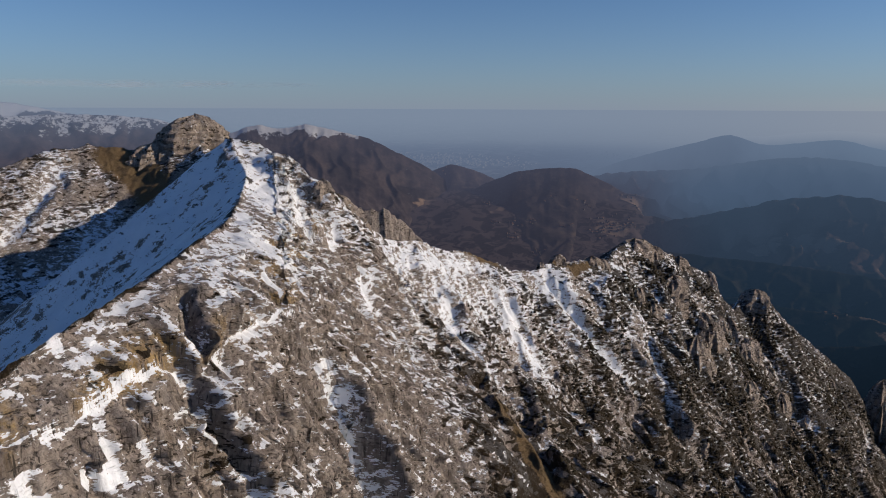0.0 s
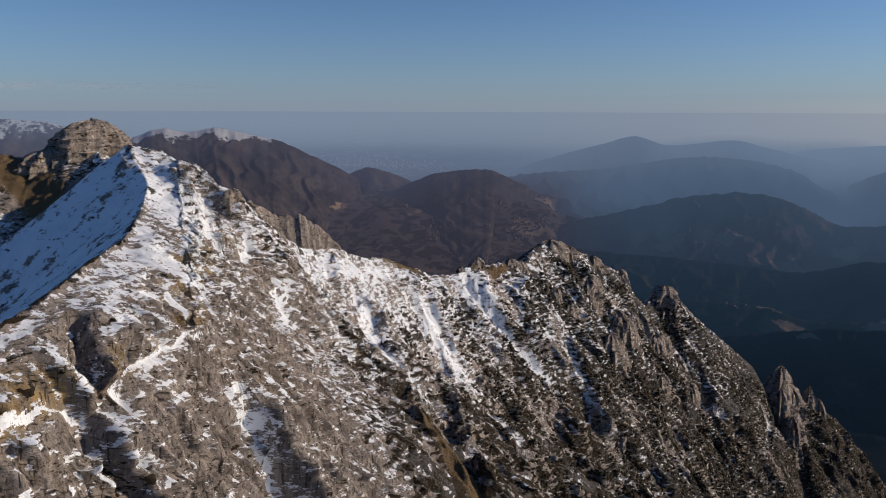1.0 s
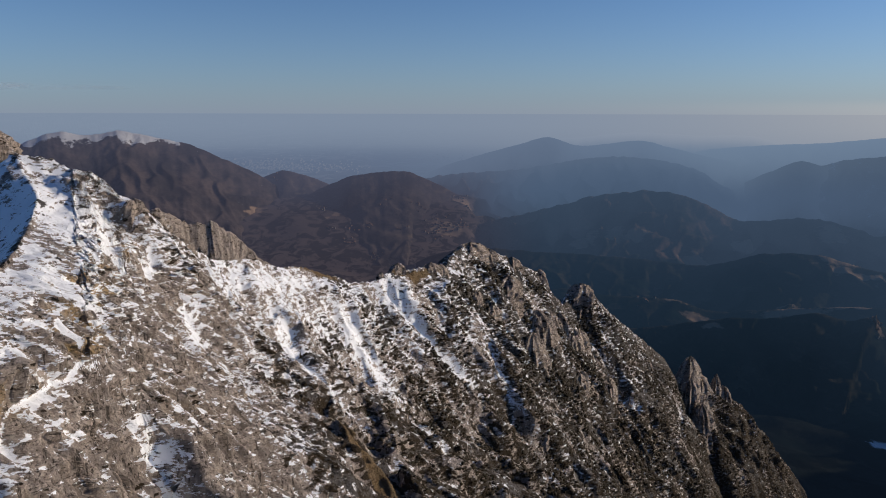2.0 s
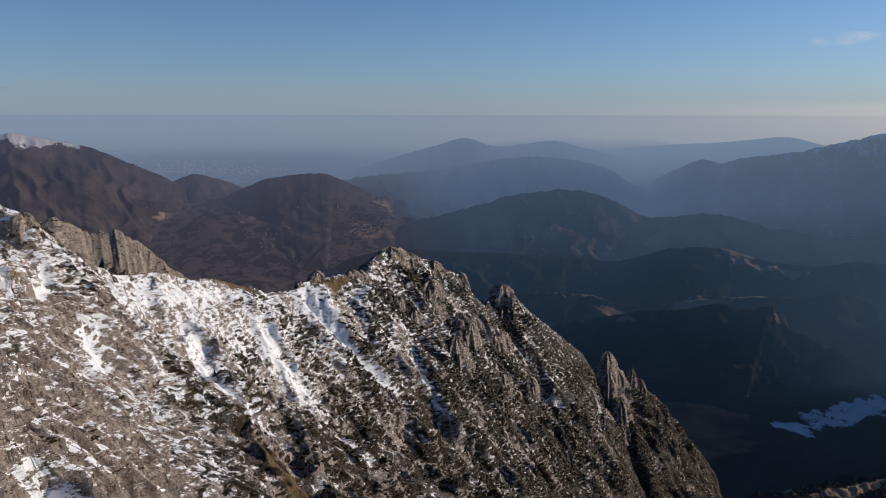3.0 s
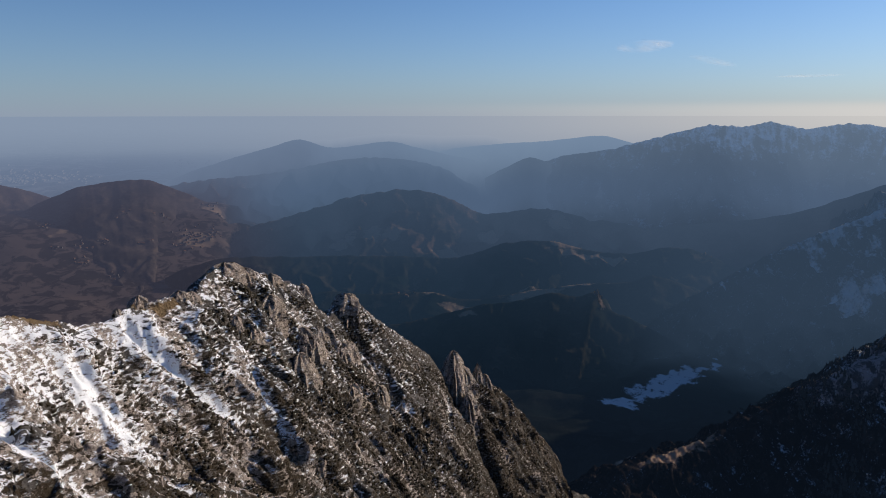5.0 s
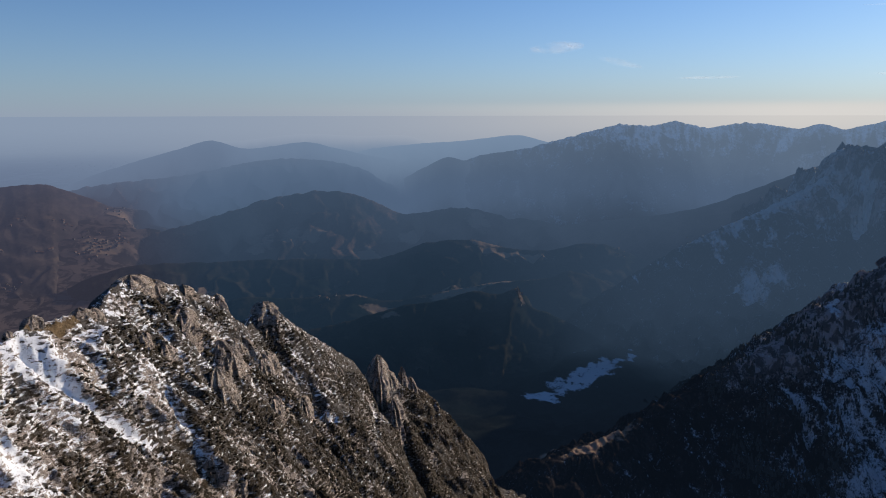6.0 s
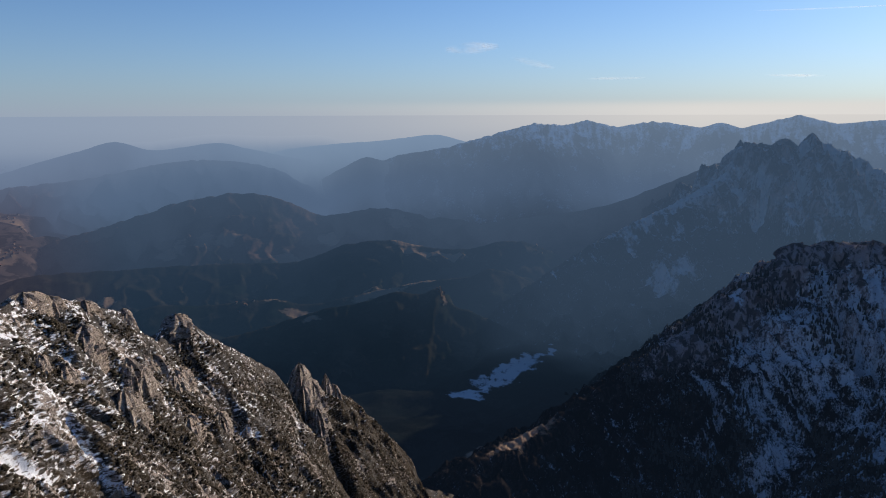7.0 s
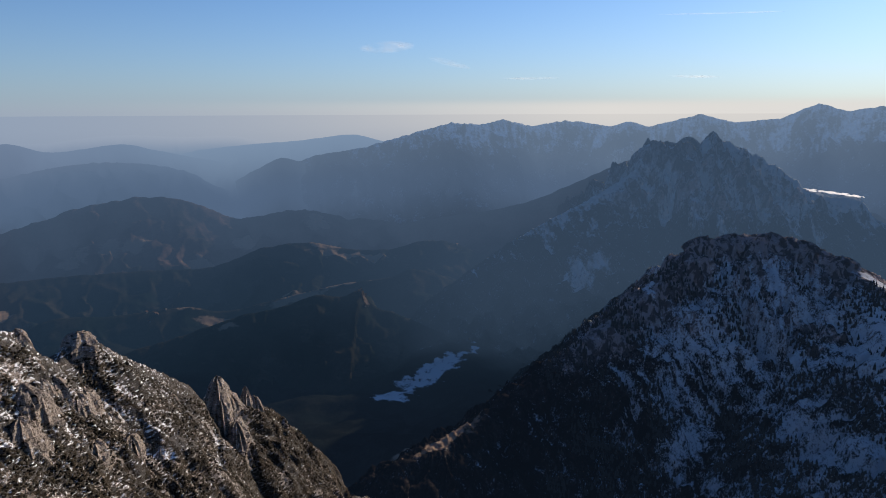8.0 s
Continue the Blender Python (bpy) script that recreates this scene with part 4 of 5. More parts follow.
massif("rock_butte", "grey rock butte behind the ridge", [([(228, 832, -109), (258, 832, -127), (294, 824, -133), (316, 819, -149), (332, 808, -171), (345, 811, -184), (420, 800, -260)], 1.6, 1.4)],
       LIMESTONE, 700, 980, 12, 30, 260, 170, 18, 70, ribs=0.28, rock=0.5, seed=400, soft=False, rough=0.7, category="rock")


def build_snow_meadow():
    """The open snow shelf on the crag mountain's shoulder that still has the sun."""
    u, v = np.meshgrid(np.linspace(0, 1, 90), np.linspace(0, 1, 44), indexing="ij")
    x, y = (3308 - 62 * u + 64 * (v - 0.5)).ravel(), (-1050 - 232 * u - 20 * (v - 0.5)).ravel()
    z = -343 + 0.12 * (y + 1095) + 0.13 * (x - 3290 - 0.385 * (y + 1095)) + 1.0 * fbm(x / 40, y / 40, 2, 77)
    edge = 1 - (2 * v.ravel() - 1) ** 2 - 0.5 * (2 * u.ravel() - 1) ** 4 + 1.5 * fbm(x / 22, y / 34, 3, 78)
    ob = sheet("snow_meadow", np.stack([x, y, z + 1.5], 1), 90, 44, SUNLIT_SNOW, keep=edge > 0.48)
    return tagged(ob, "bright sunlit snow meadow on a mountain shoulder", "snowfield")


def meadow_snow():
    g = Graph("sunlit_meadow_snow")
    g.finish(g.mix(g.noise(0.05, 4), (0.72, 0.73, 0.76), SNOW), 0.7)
    # thinner emissive haze than on the mountain, so this snow shows brighter
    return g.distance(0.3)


SUNLIT_SNOW = meadow_snow()
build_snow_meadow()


# ---- crags and spires that stand on the ridge ----
def part(name, me, material, parent, label=""):
    me.materials.append(material)
    ob = new(name, me)
    ob.parent = parent
    return tagged(ob, label)


def tower_mesh(name, rx, ry, high, lean, seed, power=0.85, rings=26, around=30, turn=0.0, blunt=0.25):
    """A weathered rock tower on its own origin: cracked sides, stepped ledges, a ragged head."""
    t = np.linspace(0, 1, rings)[:, None]
    a = np.linspace(0, 2 * np.pi, around, endpoint=False)[None, :]
    taper = (1 - t) ** power * (1 - blunt) + blunt * np.sqrt(np.clip(1 - t ** 6, 0, 1))
    size = min(rx, ry)
    px, py = np.cos(a) * 2.2 + seed * 3.7 + t * 0, np.sin(a) * 2.2 - seed * 1.9 + t * 0
    k = 1 + 0.58 * (ridged(px + t * 0.5, py, 2, seed) - 0.5) + 0.25 * fbm(px * 2 + t * 3, py * 2 - t * 2, 3, seed + 5) + 0.045 * np.sign(np.sin(t * high * 1.3 + 2 * fbm(px, py, 2, seed + 9)))
    x, y = np.cos(a) * rx * taper * k, np.sin(a) * ry * taper * k
    z = high * t * (1 + 0.10 * fbm(px, py, 2, seed + 12)) + size * 0.08 * fbm(px * 3 + t * 5, py * 3, 2, seed + 13) * t
    c, s = math.cos(turn), math.sin(turn)
    x, y = c * x - s * y + lean[0] * t * high, s * x + c * y + lean[1] * t * high
    v = np.stack([x, y, z + 0 * x], -1).reshape(-1, 3)
    top = len(v)
    v = np.vstack([v, [v[-around:].mean(0) + (0, 0, size * 0.05)]])
    n = np.arange(rings * around).reshape(rings, around)
    m = np.roll(n, -1, 1)
    quads = np.stack([n[:-1], m[:-1], m[1:], n[1:]], -1).reshape(-1, 4)
    faces = [tuple(q) for q in quads.tolist()] + [(int(i), int(j), top) for i, j in zip(n[-1], m[-1])]
    me = bpy.data.meshes.new(name)
    me.from_pydata(v.tolist(), [], faces)
    h = v[:, 2] / high
    for key, val in (("snow", -0.05 + 0.25 * fbm(v[:, 0] / 3, v[:, 1] / 3 + v[:, 2] / 3, 2, seed)), ("ochre", 0.15 + 0 * h), ("sunlit_field", -0.7 + 0 * h), ("turf", 0 * h), ("rock", 1.0 + 0 * h), ("scrub", 0.05 + 0.5 * fbm(v[:, 0] / 5, v[:, 2] / 5, 2, seed + 3))):
        me.attributes.new(key, "FLOAT", "POINT").data.foreach_set("value", val.astype(np.float32))
    return me


# x, y, top, half widths, height, lean, seed, turn, blunt, name
TOWERS = [
    (335, 391, -96, 22, 14, 40, (-0.05, 0.0), 3, 0.2, 0.75, "summit_crag"), (353, 391, -104, 13, 10, 34, (0.0, 0.0), 4, 0.3, 0.7, "crag"),
    (384, 396, -115, 15, 10, 44, (0.02, 0.0), 5, 0.1, 0.7, "crag"), (420, 399, -132, 14, 10, 50, (0.0, 0.0), 6, 0.4, 0.65, "crag"),
    (493, 412, -158, 18, 15, 42, (0.05, 0.0), 7, 0.2, 0.75, "rounded_knob"), (711, 421, -286, 34, 24, 88, (0.02, 0.0), 8, 0.3, 0.34, "spire"), (700, 412, -304, 26, 20, 80, (0.0, 0.0), 30, 0.6, 0.5, "rock_pillar"), (722, 410, -312, 24, 20, 80, (0.0, 0.0), 31, 0.1, 0.55, "rock_pillar"),
    (727, 423, -304, 30, 20, 78, (0.0, 0.0), 9, 0.3, 0.42, "spire"), (750, 407, -313, 15, 12, 60, (0.0, 0.0), 10, 0.5, 0.25, "spire"),
    (762, 402, -330, 18, 14, 50, (0.0, 0.0), 11, 0.5, 0.45, "crag"), (238, 349, -91, 8, 6, 18, (0.1, 0.0), 12, 0.3, 0.7, "crag"),
    (268, 354, -96, 10, 7, 24, (0.0, 0.0), 13, 0.2, 0.7, "crag"), (281, 360, -100, 9, 7, 24, (0.0, 0.0), 14, 0.6, 0.7, "crag"), (221, 343, -93, 3, 3, 8, (0.0, 0.0), 15, 0.6, 0.6, "crag"),
    (40, 556, -7, 25, 18, 62, (0.06, 0.0), 16, 0.2, 0.97, "square_crag"), (12, 556, -26, 20, 15, 50, (0.10, 0.0), 17, 0.2, 0.95, "crag"),
    (67, 270, -29, 7, 6, 22, (0.0, 0.0), 18, 0.2, 0.7, "crag"), (77, 281, -37, 7, 6, 22, (0.0, 0.0), 19, 0.8, 0.7, "crag"), (88, 288, -49, 7, 5, 18, (0.0, 0.0), 20, 0.2, 0.7, "crag"),
    (305, 350, -120, 8, 7, 30, (0.0, 0.0), 21, 0.2, 0.6, "crag"), (402, 368, -158, 11, 9, 44, (0.0, 0.0), 22, 0.2, 0.55, "crag"), (442, 376, -190, 12, 9, 46, (0.0, 0.0), 23, 0.2, 0.55, "crag"),
    (300, 306, -172, 6, 5, 28, (0.0, 0.0), 24, 0.2, 0.5, "crag"), (472, 374, -214, 10, 9, 44, (0.0, 0.0), 25, 0.2, 0.55, "crag"), (520, 380, -246, 11, 9, 40, (0.0, 0.0), 26, 0.2, 0.5, "crag"),
    (360, 340, -186, 8, 7, 34, (0.0, 0.0), 27, 0.2, 0.5, "crag"), (256, 284, -166, 5, 5, 22, (0.0, 0.0), 28, 0.2, 0.5, "crag"), (620, 420, -268, 13, 10, 40, (0.0, 0.0), 29, 0.2, 0.6, "crag"),
]
# bare pillars that stand out of the south face: x, y, top, half widths, height
PILLARS = [(352, 337, -154, 13, 10, 46), (420, 373, -158, 15, 10, 52), (325, 354, -126, 11, 9, 40), (358, 371, -118, 12, 9, 40), (410, 338, -196, 13, 10, 48), (289, 286, -170, 6, 6, 30),
           (303, 279, -186, 7, 6, 30), (247, 333, -108, 8, 7, 26), (312, 375, -95, 13, 9, 36), (385, 355, -152, 12, 9, 48), (457, 381, -182, 14, 10, 52), (432, 366, -172, 10, 8, 42),
           (432, 342, -210, 12, 9, 48), (500, 351, -242, 13, 9, 48), (696, 390, -322, 20, 13, 62), (378, 357, -146, 10, 8, 36), (340, 322, -182, 9, 7, 34), (470, 356, -222, 12, 9, 46)]
TOWERS += [(x, y + 2, top - 5 - 2 * (k % 3), 1.45 * a, 1.1 * b, high, (0.0, 0.06), 50 + k, 0.2 + 0.15 * (k % 4), 0.5 + 0.13 * (k % 4), "rock_pillar") for k, (x, y, top, a, b, high) in enumerate(PILLARS)]



def build_towers(ridge):
    for x, y, top, rx, ry, high, lean, seed, turn, blunt, name in TOWERS:
        ob = part(name, tower_mesh(name, rx, ry, high, lean, seed, turn=turn, blunt=blunt), LIMESTONE, ridge)
        ob.matrix_basis = pose(x - lean[0] * high, y - lean[1] * high, top - high)


def clumps(name, places, sizes, heights, material, label, category, seed, parent=None, cone=False):
    """Many low plants or trees as one mesh; each a ragged little dome, or a cone of two tiers."""
    rng = np.random.default_rng(seed)
    n = len(places)
    if cone:
        rad, lev, k = np.array([1.0, 0.42, 0.72, 0.25, 0.02]), np.array([0.06, 0.5, 0.42, 0.78, 1.0]), 5
    else:
        rad, lev, k = np.array([0.9, 1.0, 0.35]), np.array([-0.4, 0.35, 1.0]), 6
    ang = np.linspace(0, 2 * np.pi, k, endpoint=False)
    v = np.stack([(rad[:, None] * np.cos(ang)), (rad[:, None] * np.sin(ang)), lev[:, None] + 0 * ang], -1).reshape(-1, 3)
    m = len(v)
    rings = len(rad)
    idx = np.arange(m).reshape(rings, k)
    nxt = np.roll(idx, -1, 1)
    quads = np.stack([idx[:-1], nxt[:-1], nxt[1:], idx[1:]], -1).reshape(-1, 4)
    jitter = 1 + rng.uniform(-0.38, 0.38, (n, m, 3)) * (0.5 if cone else 1.0)
    turn = rng.uniform(0, 2 * np.pi, n) if cone else rng.normal(0, 0.4, n)
    c, s = np.cos(turn)[:, None], np.sin(turn)[:, None]
    w = v[None] * jitter
    stretch = rng.uniform(1.1, 2.3, n)[:, None] if not cone else 1.0
    x, y = w[..., 0] * sizes[:, None] * stretch, w[..., 1] * sizes[:, None]
    pts = np.stack([c * x - s * y, s * x + c * y, w[..., 2] * heights[:, None]], -1) + places[:, None, :]
    allq = (quads[None] + (np.arange(n) * m)[:, None, None]).reshape(-1, 4)
    me = bpy.data.meshes.new(name)
    me.vertices.add(n * m)
    me.vertices.foreach_set("co", pts.astype(np.float32).ravel())
    me.loops.add(allq.size)
    me.loops.foreach_set("vertex_index", allq.astype(np.int32).ravel())
    me.polygons.add(len(allq))
    me.polygons.foreach_set("loop_start", np.arange(0, allq.size, 4, dtype=np.int32))
    me.polygons.foreach_set("loop_total", np.full(len(allq), 4, dtype=np.int32))
    me.update()
    me.validate()
    me.materials.append(material)
    return tagged(new(name, me), label, category, kind="stuff")


def leafy(name, dark, light, far=False):
    g = Graph(name)
    n = g.put("ShaderNodeNewGeometry").outputs["Random Per Island"]
    g.finish(g.mix(g.math("ADD", g.math("MULTIPLY", n, 0.7), g.math("MULTIPLY", g.noise(1.5, 3), 0.3)), dark, light), 0.95)
    # far plants get the emissive haze mixed in
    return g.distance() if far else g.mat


PINE = leafy("dwarf_pine_needles", (0.010, 0.0075, 0.004), (0.036, 0.026, 0.013))
# darker than the near pine: shade is put into the needle colour
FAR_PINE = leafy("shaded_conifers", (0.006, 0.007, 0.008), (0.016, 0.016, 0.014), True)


def build_dwarf_pine():
    rng = np.random.default_rng(5)
    x, y = rng.uniform(70, 840, 140000), rng.uniform(90, 420, 140000)
    db, _, sb, side = along(x, y, CREST + SPUR_END[1:])
    dens = 0.40 + 2.0 * fbm(x / 24, y / 24, 4, 201) + 0.5 * (ridged((x + 8 * fbm(x / 30, y / 30, 2, 11)) / 30, y / 100, 2, 21) - 0.5)
    dens = dens * (side < 0) * step(3, 40 - 26 * step(220, 320, x), db) * (1 - step(150, 200, db)) * step(110, 190, x - 0.25 * (y - 250)) * (0.75 + 0.25 * step(200, 300, x)) * np.clip(1.6 - x / 700, 0.55, 1)
    pick = rng.uniform(0, 1, len(x)) < dens * 0.85
    x, y = x[pick], y[pick]
    z, lie, ledge, meadow, wall, west, back, dx, dy = near_height(x, y)
    ok = (lie < 0.35) & (wall < 0.4) & (meadow < 0.5)
    x, y, z = (x + dx)[ok], (y + dy)[ok], z[ok]
    far = np.hypot(x, y) / 400
    size = rng.uniform(0.40, 1.0, len(x)) * np.clip(0.7 + 0.3 * far, 0.7, 1.3)
    clumps("dwarf_pine_scrub", np.stack([x, y, z - 0.1], 1), size, size * rng.uniform(0.55, 0.95, len(x)), PINE, "dark green dwarf pine scrub covering the rocky slope", "shrubs", 6)
    return len(x)


FAR_TOWERS = [(3382, -372, -119, 62, 48, 200, (0.0, 0.04), 41, 0.10), (3353, -652, -86, 105, 70, 260, (0.0, 0.0), 42, 0.14), (3375, -550, -112, 85, 55, 180, (0.0, 0.0), 43, 0.6),
              (3378, -460, -134, 85, 50, 160, (0.0, 0.0), 44, 0.8), (3321, -770, -160, 80, 60, 200, (0.0, 0.0), 45, 0.45), (3290, -400, -235, 50, 60, 180, (0.0, 0.0), 46, 0.35)]


def build_far_towers():
    """The twin towers and buttresses that crown the shaded crag mountain."""
    land = bpy.data.objects["crag_mountain"]
    for x, y, top, rx, ry, high, lean, seed, blunt in FAR_TOWERS:
        ob = part("rock_tower", tower_mesh("rock_tower", rx, ry, high, lean, seed, rings=34, around=40, turn=1.4, blunt=blunt), TOWER_ROCK, land)
        ob.matrix_basis = pose(x, y, top - high)


SUMMIT_BLOCKS = [(2066, -392, -352, 70, 46, 150, 61), (2074, -470, -343, 78, 52, 150, 62), (2070, -560, -336, 70, 52, 140, 63), (2050, -640, -350, 64, 46, 130, 64), (2010, -735, -384, 50, 40, 90, 65)]


def build_summit_blocks():
    """The broken rock cap of the dark mountain."""
    land = bpy.data.objects["dark_mountain"]
    for x, y, top, rx, ry, high, seed in SUMMIT_BLOCKS:
        ob = part("summit_block", tower_mesh("summit_block", rx, ry, high, (0.0, 0.0), seed, rings=34, around=40, turn=1.5, blunt=0.8), DARK_ROCK, land)
        ob.matrix_basis = pose(x, y, top - high)


RIDGE = bpy.data.objects["mountain_ridge"]
build_towers(RIDGE)
build_dwarf_pine()
build_far_towers()
build_summit_blocks()
knoll_crag = part("knoll_crag", tower_mesh("knoll_crag", 22, 16, 44, (0.0, 0.0), 71, turn=0.6, blunt=0.2), KNOLL_ROCK, bpy.data.objects["knoll_ridge"], "bare pale rock knoll catching the sun")
knoll_crag.matrix_basis = pose(2468, 790, -702)


# ---- far houses, woods, trees, clouds ----
bpy.context.view_layer.update()


def drop(x, y, *names):
    """The height of the land under a place."""
    best = None
    for n in names:
        hit, place, _, _ = bpy.data.objects[n].ray_cast(Vector((x, y, 900)), Vector((0, 0, -1)))
        if hit and (best is None or place.z > best):
            best = place.z
    return best


def far_paint(name, colour, much=0.9):
    g = Graph(name)
    g.finish(g.mix(g.noise(0.4, 3), tuple(v * 0.7 for v in colour), colour), 0.9)
    # emissive haze painted over far walls and roofs
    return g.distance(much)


PLASTER, TILES = far_paint("pale_plaster", (0.24, 0.22, 0.21)), far_paint("red_brown_roof_tiles", (0.26, 0.14, 0.09))


TOWN = far_paint("hazy_town_roofs", (0.62, 0.57, 0.53), 0.95)


def house(x, y, z, wide, deep, high):
    """A small gabled house: walls up into the gables, and a roof with eaves."""
    ob = tagged(new("house"), "small pale plastered house with a tiled gable roof", "house", "houses of the valley")
    a, b, ridge = wide / 2, deep / 2, high + deep * 0.35
    me = bpy.data.meshes.new("wall")
    me.from_pydata([(-a, -b, -4), (a, -b, -4), (a, b, -4), (-a, b, -4), (-a, -b, high), (a, -b, high), (a, b, high), (-a, b, high), (-a, 0, ridge), (a, 0, ridge)], [],
                   [(0, 1, 5, 4), (1, 2, 6, 9, 5), (2, 3, 7, 6), (3, 0, 4, 8, 7), (3, 2, 1, 0)])
    part("wall", me, PLASTER, ob)
    e, t = 0.8, 0.35
    me = bpy.data.meshes.new("roof")
    v = []
    for up in (0, t):
        for s in (-1, 1):
            v += [(s * (a + e), -b - e, high - e * 0.7 + up), (s * (a + e), 0, ridge + up), (s * (a + e), b + e, high - e * 0.7 + up)]
    me.from_pydata(v, [], [(0, 1, 4, 3), (1, 2, 5, 4), (9, 10, 7, 6), (10, 11, 8, 7), (0, 3, 9, 6), (5, 2, 8, 11), (0, 6, 7, 1), (1, 7, 8, 2), (4, 10, 9, 3), (5, 11, 10, 4)])
    part("roof", me, TILES, ob)
    ob.matrix_basis = pose(x, y, z, 0, 0, 20)
    return ob


VILLAGES = [(2345, 2930, 110, 40), (2428, 2890, 50, 10), (2240, 2920, 50, 7), (1881, 3221, 45, 9), (1959, 3171, 35, 7), (2320, 3187, 40, 8), (2111, 3032, 40, 6), (1788, 3081, 40, 8), (1841, 2870, 45, 8), (1795, 3290, 40, 6),
            (1872, 3517, 45, 8), (1772, 3933, 25, 4), (2627, 3038, 50, 8), (2645, 3172, 50, 6), (2166, 3269, 35, 4), (2462, 788, 22, 5), (2933, 431, 60, 5), (3204, 523, 60, 5), (2357, 1620, 60, 6)]


def build_villages():
    rng = np.random.default_rng(8)
    first = None
    for cx, cy, spread, n in VILLAGES:
        for k in range(n):
            x, y = cx + rng.normal(0, spread * 0.5), cy + rng.normal(0, spread * 0.5)
            z = drop(x, y, "ground", "rounded_hill", "knoll_ridge", "low_rise", "valley_ridge", "crag_mountain", "wooded_foothill", "small_hill", "snow_capped_mountain", "broad_hill")
            if z is None:
                continue
            if first is None:
                first = house(x, y, z, 10, 8, 5)
            else:
                copy_thing(first, pose(x, y, z, 0, 0, float(rng.uniform(0, 180))))


def build_far_town():
    """The town on the plain: a scatter of pale roofs, too far to count."""
    rng = np.random.default_rng(9)
    v, f = [], []
    for cx, cy, spread, n in ((1940, 4395, 130, 90), (2020, 4350, 80, 70), (2217, 4239, 110, 80), (2160, 4290, 60, 40), (1840, 4430, 90, 50), (2420, 4130, 90, 30), (2990, 3790, 90, 24)):
        for k in range(n):
            u, w, far = rng.normal(0, spread), rng.normal(0, 16), math.hypot(cx, cy)
            x, y = cx + (u * cy + w * cx) / far, cy + (w * cy - u * cx) / far
            z = float(ground_level(np.array([x]), np.array([y]))[0])
            a, b, h = rng.uniform(3, 11), rng.uniform(2, 5), rng.uniform(1.5, 3.5)
            i = len(v)
            v += [(x - a, y - b, z - 8), (x + a, y - b, z - 8), (x + a, y + b, z - 8), (x - a, y + b, z - 8), (x - a, y - b, z + h), (x + a, y - b, z + h), (x + a, y + b, z + h), (x - a, y + b, z + h)]
            f += [(i, i + 1, i + 5, i + 4), (i + 1, i + 2, i + 6, i + 5), (i + 2, i + 3, i + 7, i + 6), (i + 3, i, i + 4, i + 7), (i + 4, i + 5, i + 6, i + 7)]
    me = bpy.data.meshes.new("town_roofs")
    me.from_pydata(v, [], f)
    me.materials.append(TOWN)
    tagged(new("town_roofs", me), "pale roofs of a town on the hazy plain", "town", kind="stuff")


def build_far_woods():
    rng = np.random.default_rng(12)
    spots, land = [], bpy.data.objects["dark_mountain"]
    for k in range(13000):
        az, r = radians(rng.uniform(88, 121)), rng.uniform(1250, 2080)
        x, y = r * math.sin(az), r * math.cos(az)
        if float(fbm(np.array([x / 120]), np.array([y / 120]), 3, 301)[0]) + 0.10 < rng.uniform(0.0, 0.35):
            continue
        hit, place, normal, _ = land.ray_cast(Vector((x, y, 900)), Vector((0, 0, -1)))
        if hit and place.z < -400 - 60 * rng.uniform(0, 1):
            spots.append((x, y, place.z - 0.5))
    p = np.array(spots)
    size = rng.uniform(2.0, 4.2, len(p))
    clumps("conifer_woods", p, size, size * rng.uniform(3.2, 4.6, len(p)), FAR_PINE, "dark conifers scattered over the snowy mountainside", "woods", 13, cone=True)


BARK = plain("grey_brown_bark", (0.10, 0.075, 0.055))


def conifer(x, y, high, seed):
    """A wind-worn little spruce: a tapered trunk and whorls of drooping boughs."""
    rng = np.random.default_rng(seed)
    z = float(near_height(np.array([float(x)]), np.array([float(y)]))[0][0]) - 0.3
    ob = tagged(new("spruce"), "small dark spruce on the rocky slope", "tree", "spruces on the ridge")
    bm = bmesh.new()
    bmesh.ops.create_cone(bm, segments=7, radius1=0.14 * high / 4, radius2=0.02, depth=high, cap_ends=True, matrix=Matrix.Translation((0, 0, high / 2)))
    me = bpy.data.meshes.new("trunk")
    bm.to_mesh(me)
    bm.free()
    part("trunk", me, BARK, ob)
    v, f = [], []
    for tier in range(9):
        t = tier / 9
        for k in range(9):
            a = rng.uniform(0, 2 * math.pi)
            r, h = high * 0.30 * (1 - t) * rng.uniform(0.7, 1.15) + 0.1, high * (0.12 + 0.86 * t)
            c, s, w = math.cos(a), math.sin(a), 0.28 * r + 0.06
            i = len(v)
            v += [(0, 0, h + 0.12), (c * r * 0.6 - s * w, s * r * 0.6 + c * w, h - r * 0.2), (c * r, s * r, h - r * 0.45), (c * r * 0.6 + s * w, s * r * 0.6 - c * w, h - r * 0.2), (c * r * 0.5, s * r * 0.5, h - r * 0.42)]
            f += [(i, i + 1, i + 2), (i, i + 2, i + 3), (i, i + 4, i + 1), (i, i + 3, i + 4), (i + 1, i + 4, i + 2), (i + 2, i + 4, i + 3)]
    me = bpy.data.meshes.new("crown")
    me.from_pydata(v, [], f)
    part("crown", me, PINE, ob)
    ob.matrix_basis = pose(x, y, z)


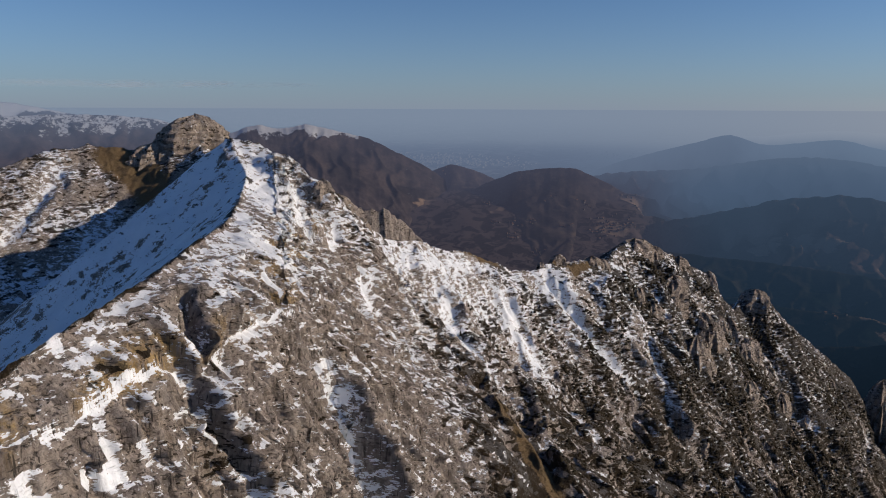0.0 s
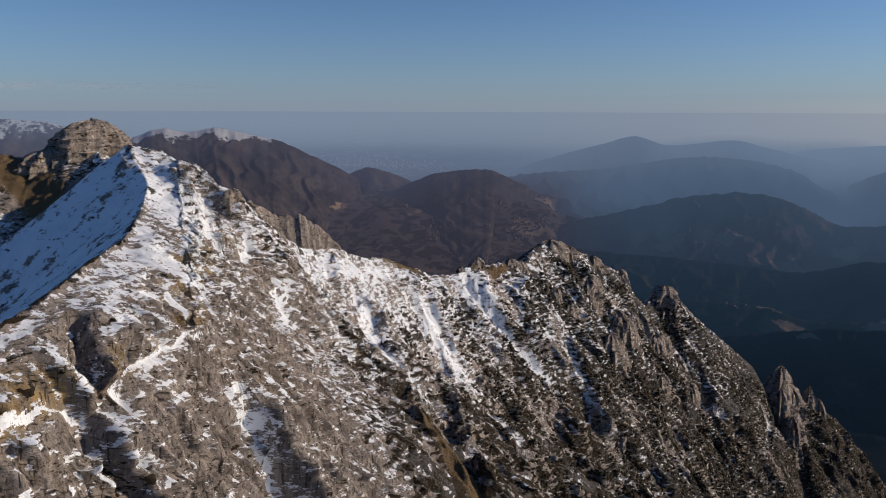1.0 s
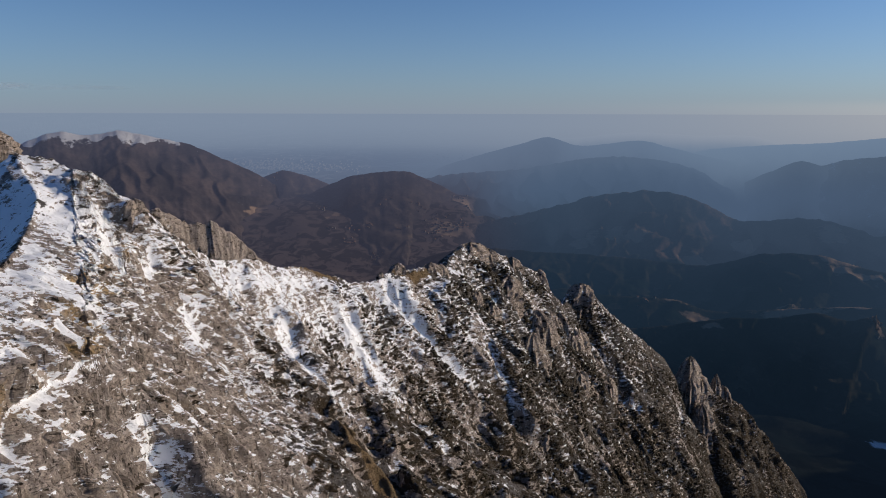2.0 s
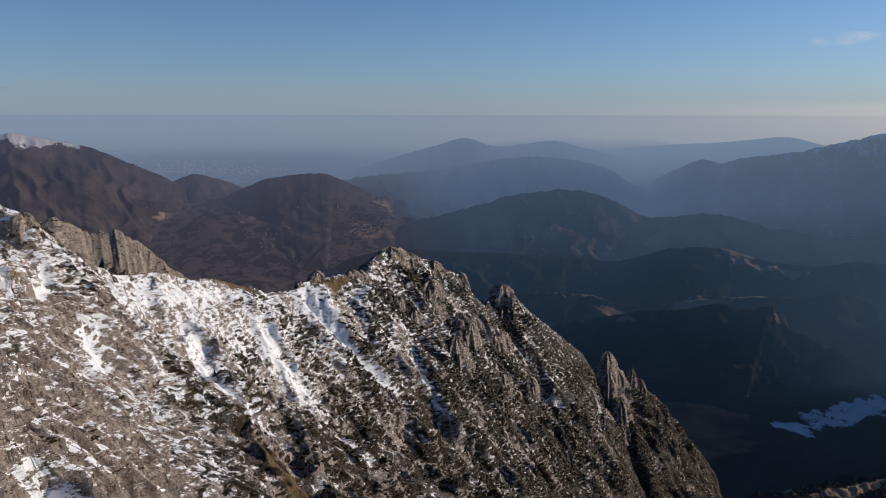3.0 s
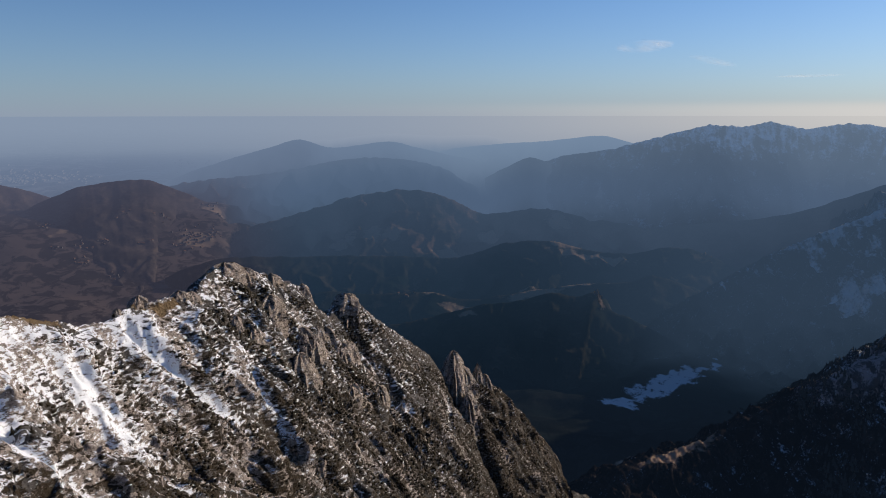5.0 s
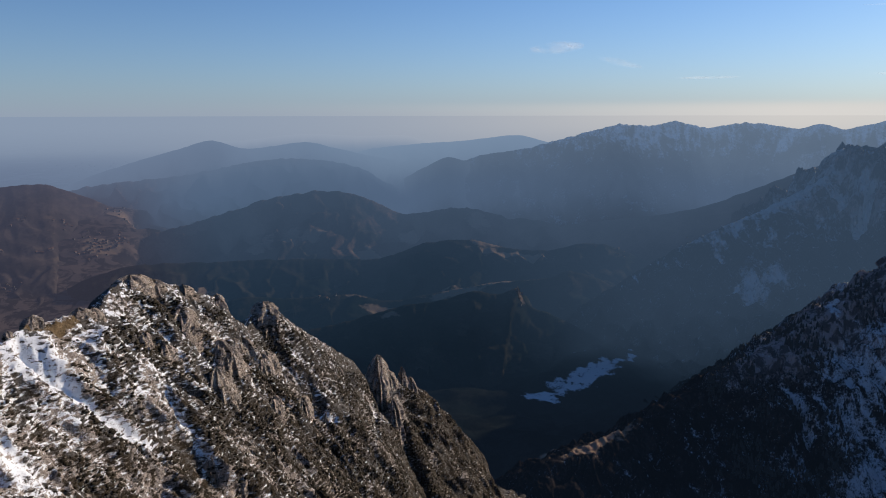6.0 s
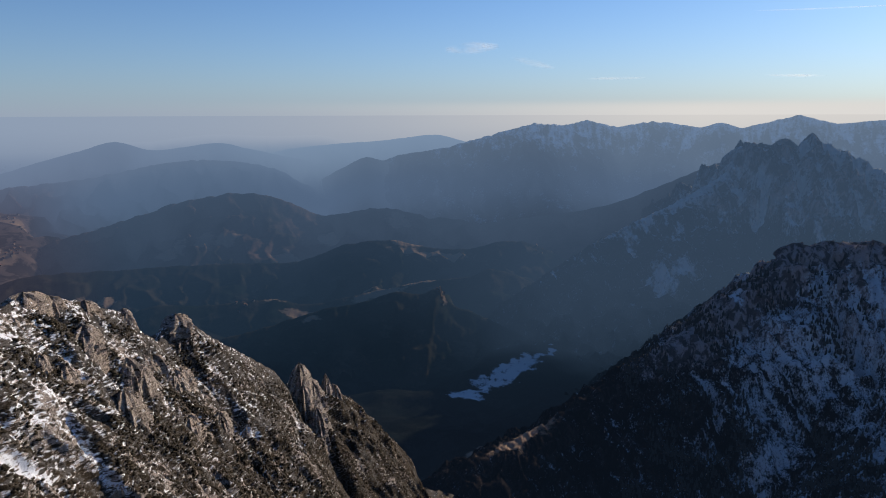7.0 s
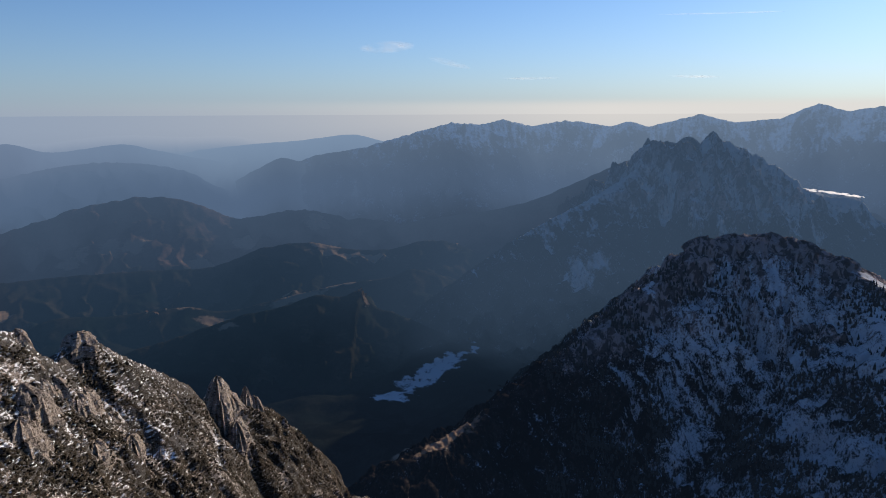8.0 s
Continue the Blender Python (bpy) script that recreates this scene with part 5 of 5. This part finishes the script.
def cloud_stuff():
    g = Graph("thin_ice_cloud")
    a = g.math("MULTIPLY", g.attr("body"), g.span(g.noise(0.004, 4, 0.5, stretch=(1, 1, 3), warp=0.3), 0.25, 0.75))
    lit = g.put("ShaderNodeBsdfDiffuse", {"Color": (0.9, 0.88, 0.86, 1)})
    through_it = g.put("ShaderNodeBsdfTranslucent", {"Color": (0.9, 0.88, 0.86, 1)})
    both = g.put("ShaderNodeMixShader", {0: 0.6, 1: lit.outputs[0], 2: through_it.outputs[0]})
    clear = g.put("ShaderNodeBsdfTransparent")
    g.links.new(g.put("ShaderNodeMixShader", {0: a, 1: clear.outputs[0], 2: both.outputs[0]}).outputs[0], g.out.inputs["Surface"])
    return g.mat


CLOUD = cloud_stuff()


def cloud(name, label, az0, az1, el0, el1, thick, body):
    """A thin streak of cloud far out in the sky, between two bearings."""
    n, m, r = 40, 9, 4940
    t, u = np.meshgrid(np.linspace(0, 1, n), np.linspace(-1, 1, m), indexing="ij")
    az, el = np.radians(az0 + (az1 - az0) * t), np.radians(el0 + (el1 - el0) * t + thick * u * (0.4 + 0.6 * np.sin(np.pi * t)))
    v = np.stack([r * np.cos(el) * np.sin(az), r * np.cos(el) * np.cos(az), r * np.sin(el)], -1).reshape(-1, 3)
    soft = body * np.clip(1 - u * u, 0, 1) * np.clip(np.sin(np.pi * t), 0, 1) ** 0.6
    tagged(sheet(name, v, n, m, CLOUD, attrs={"body": soft.ravel()}), label, "cloud", kind="structure")


build_villages()
build_far_town()
build_far_woods()
for _x, _y, _h, _s in ((127, 262, 4.2, 1), (131, 257, 3.4, 2), (135, 250, 3.0, 3), (500, 405, 4.5, 4), (566, 421, 4.5, 5), (590, 428, 4.0, 6), (148, 238, 3.2, 7)):
    conifer(_x, _y, _h, _s)
cloud("backdrop_cloud_wisp", "small white wisp of high cloud", 73.0, 77.4, 5.2, 5.45, 0.5, 0.6)
cloud("backdrop_cloud_streak_1", "thin white streak of high cloud", 78.5, 82.0, 4.5, 3.7, 0.3, 0.35)
cloud("backdrop_cloud_streak_2", "thin white streak of high cloud", 84.6, 89.3, 2.82, 2.84, 0.12, 0.3)
cloud("backdrop_cloud_streak_3", "thin white streak of high cloud", 97.6, 101.8, 2.86, 2.7, 0.12, 0.35)
cloud("backdrop_vapour_trail", "faint white vapour trail in the sky", 96.5, 105.5, 7.46, 7.22, 0.06, 0.5)
cloud("backdrop_cloud_bank", "long grey streak of distant cloud", -14.0, 14.5, 1.65, 1.85, 0.35, 0.5)
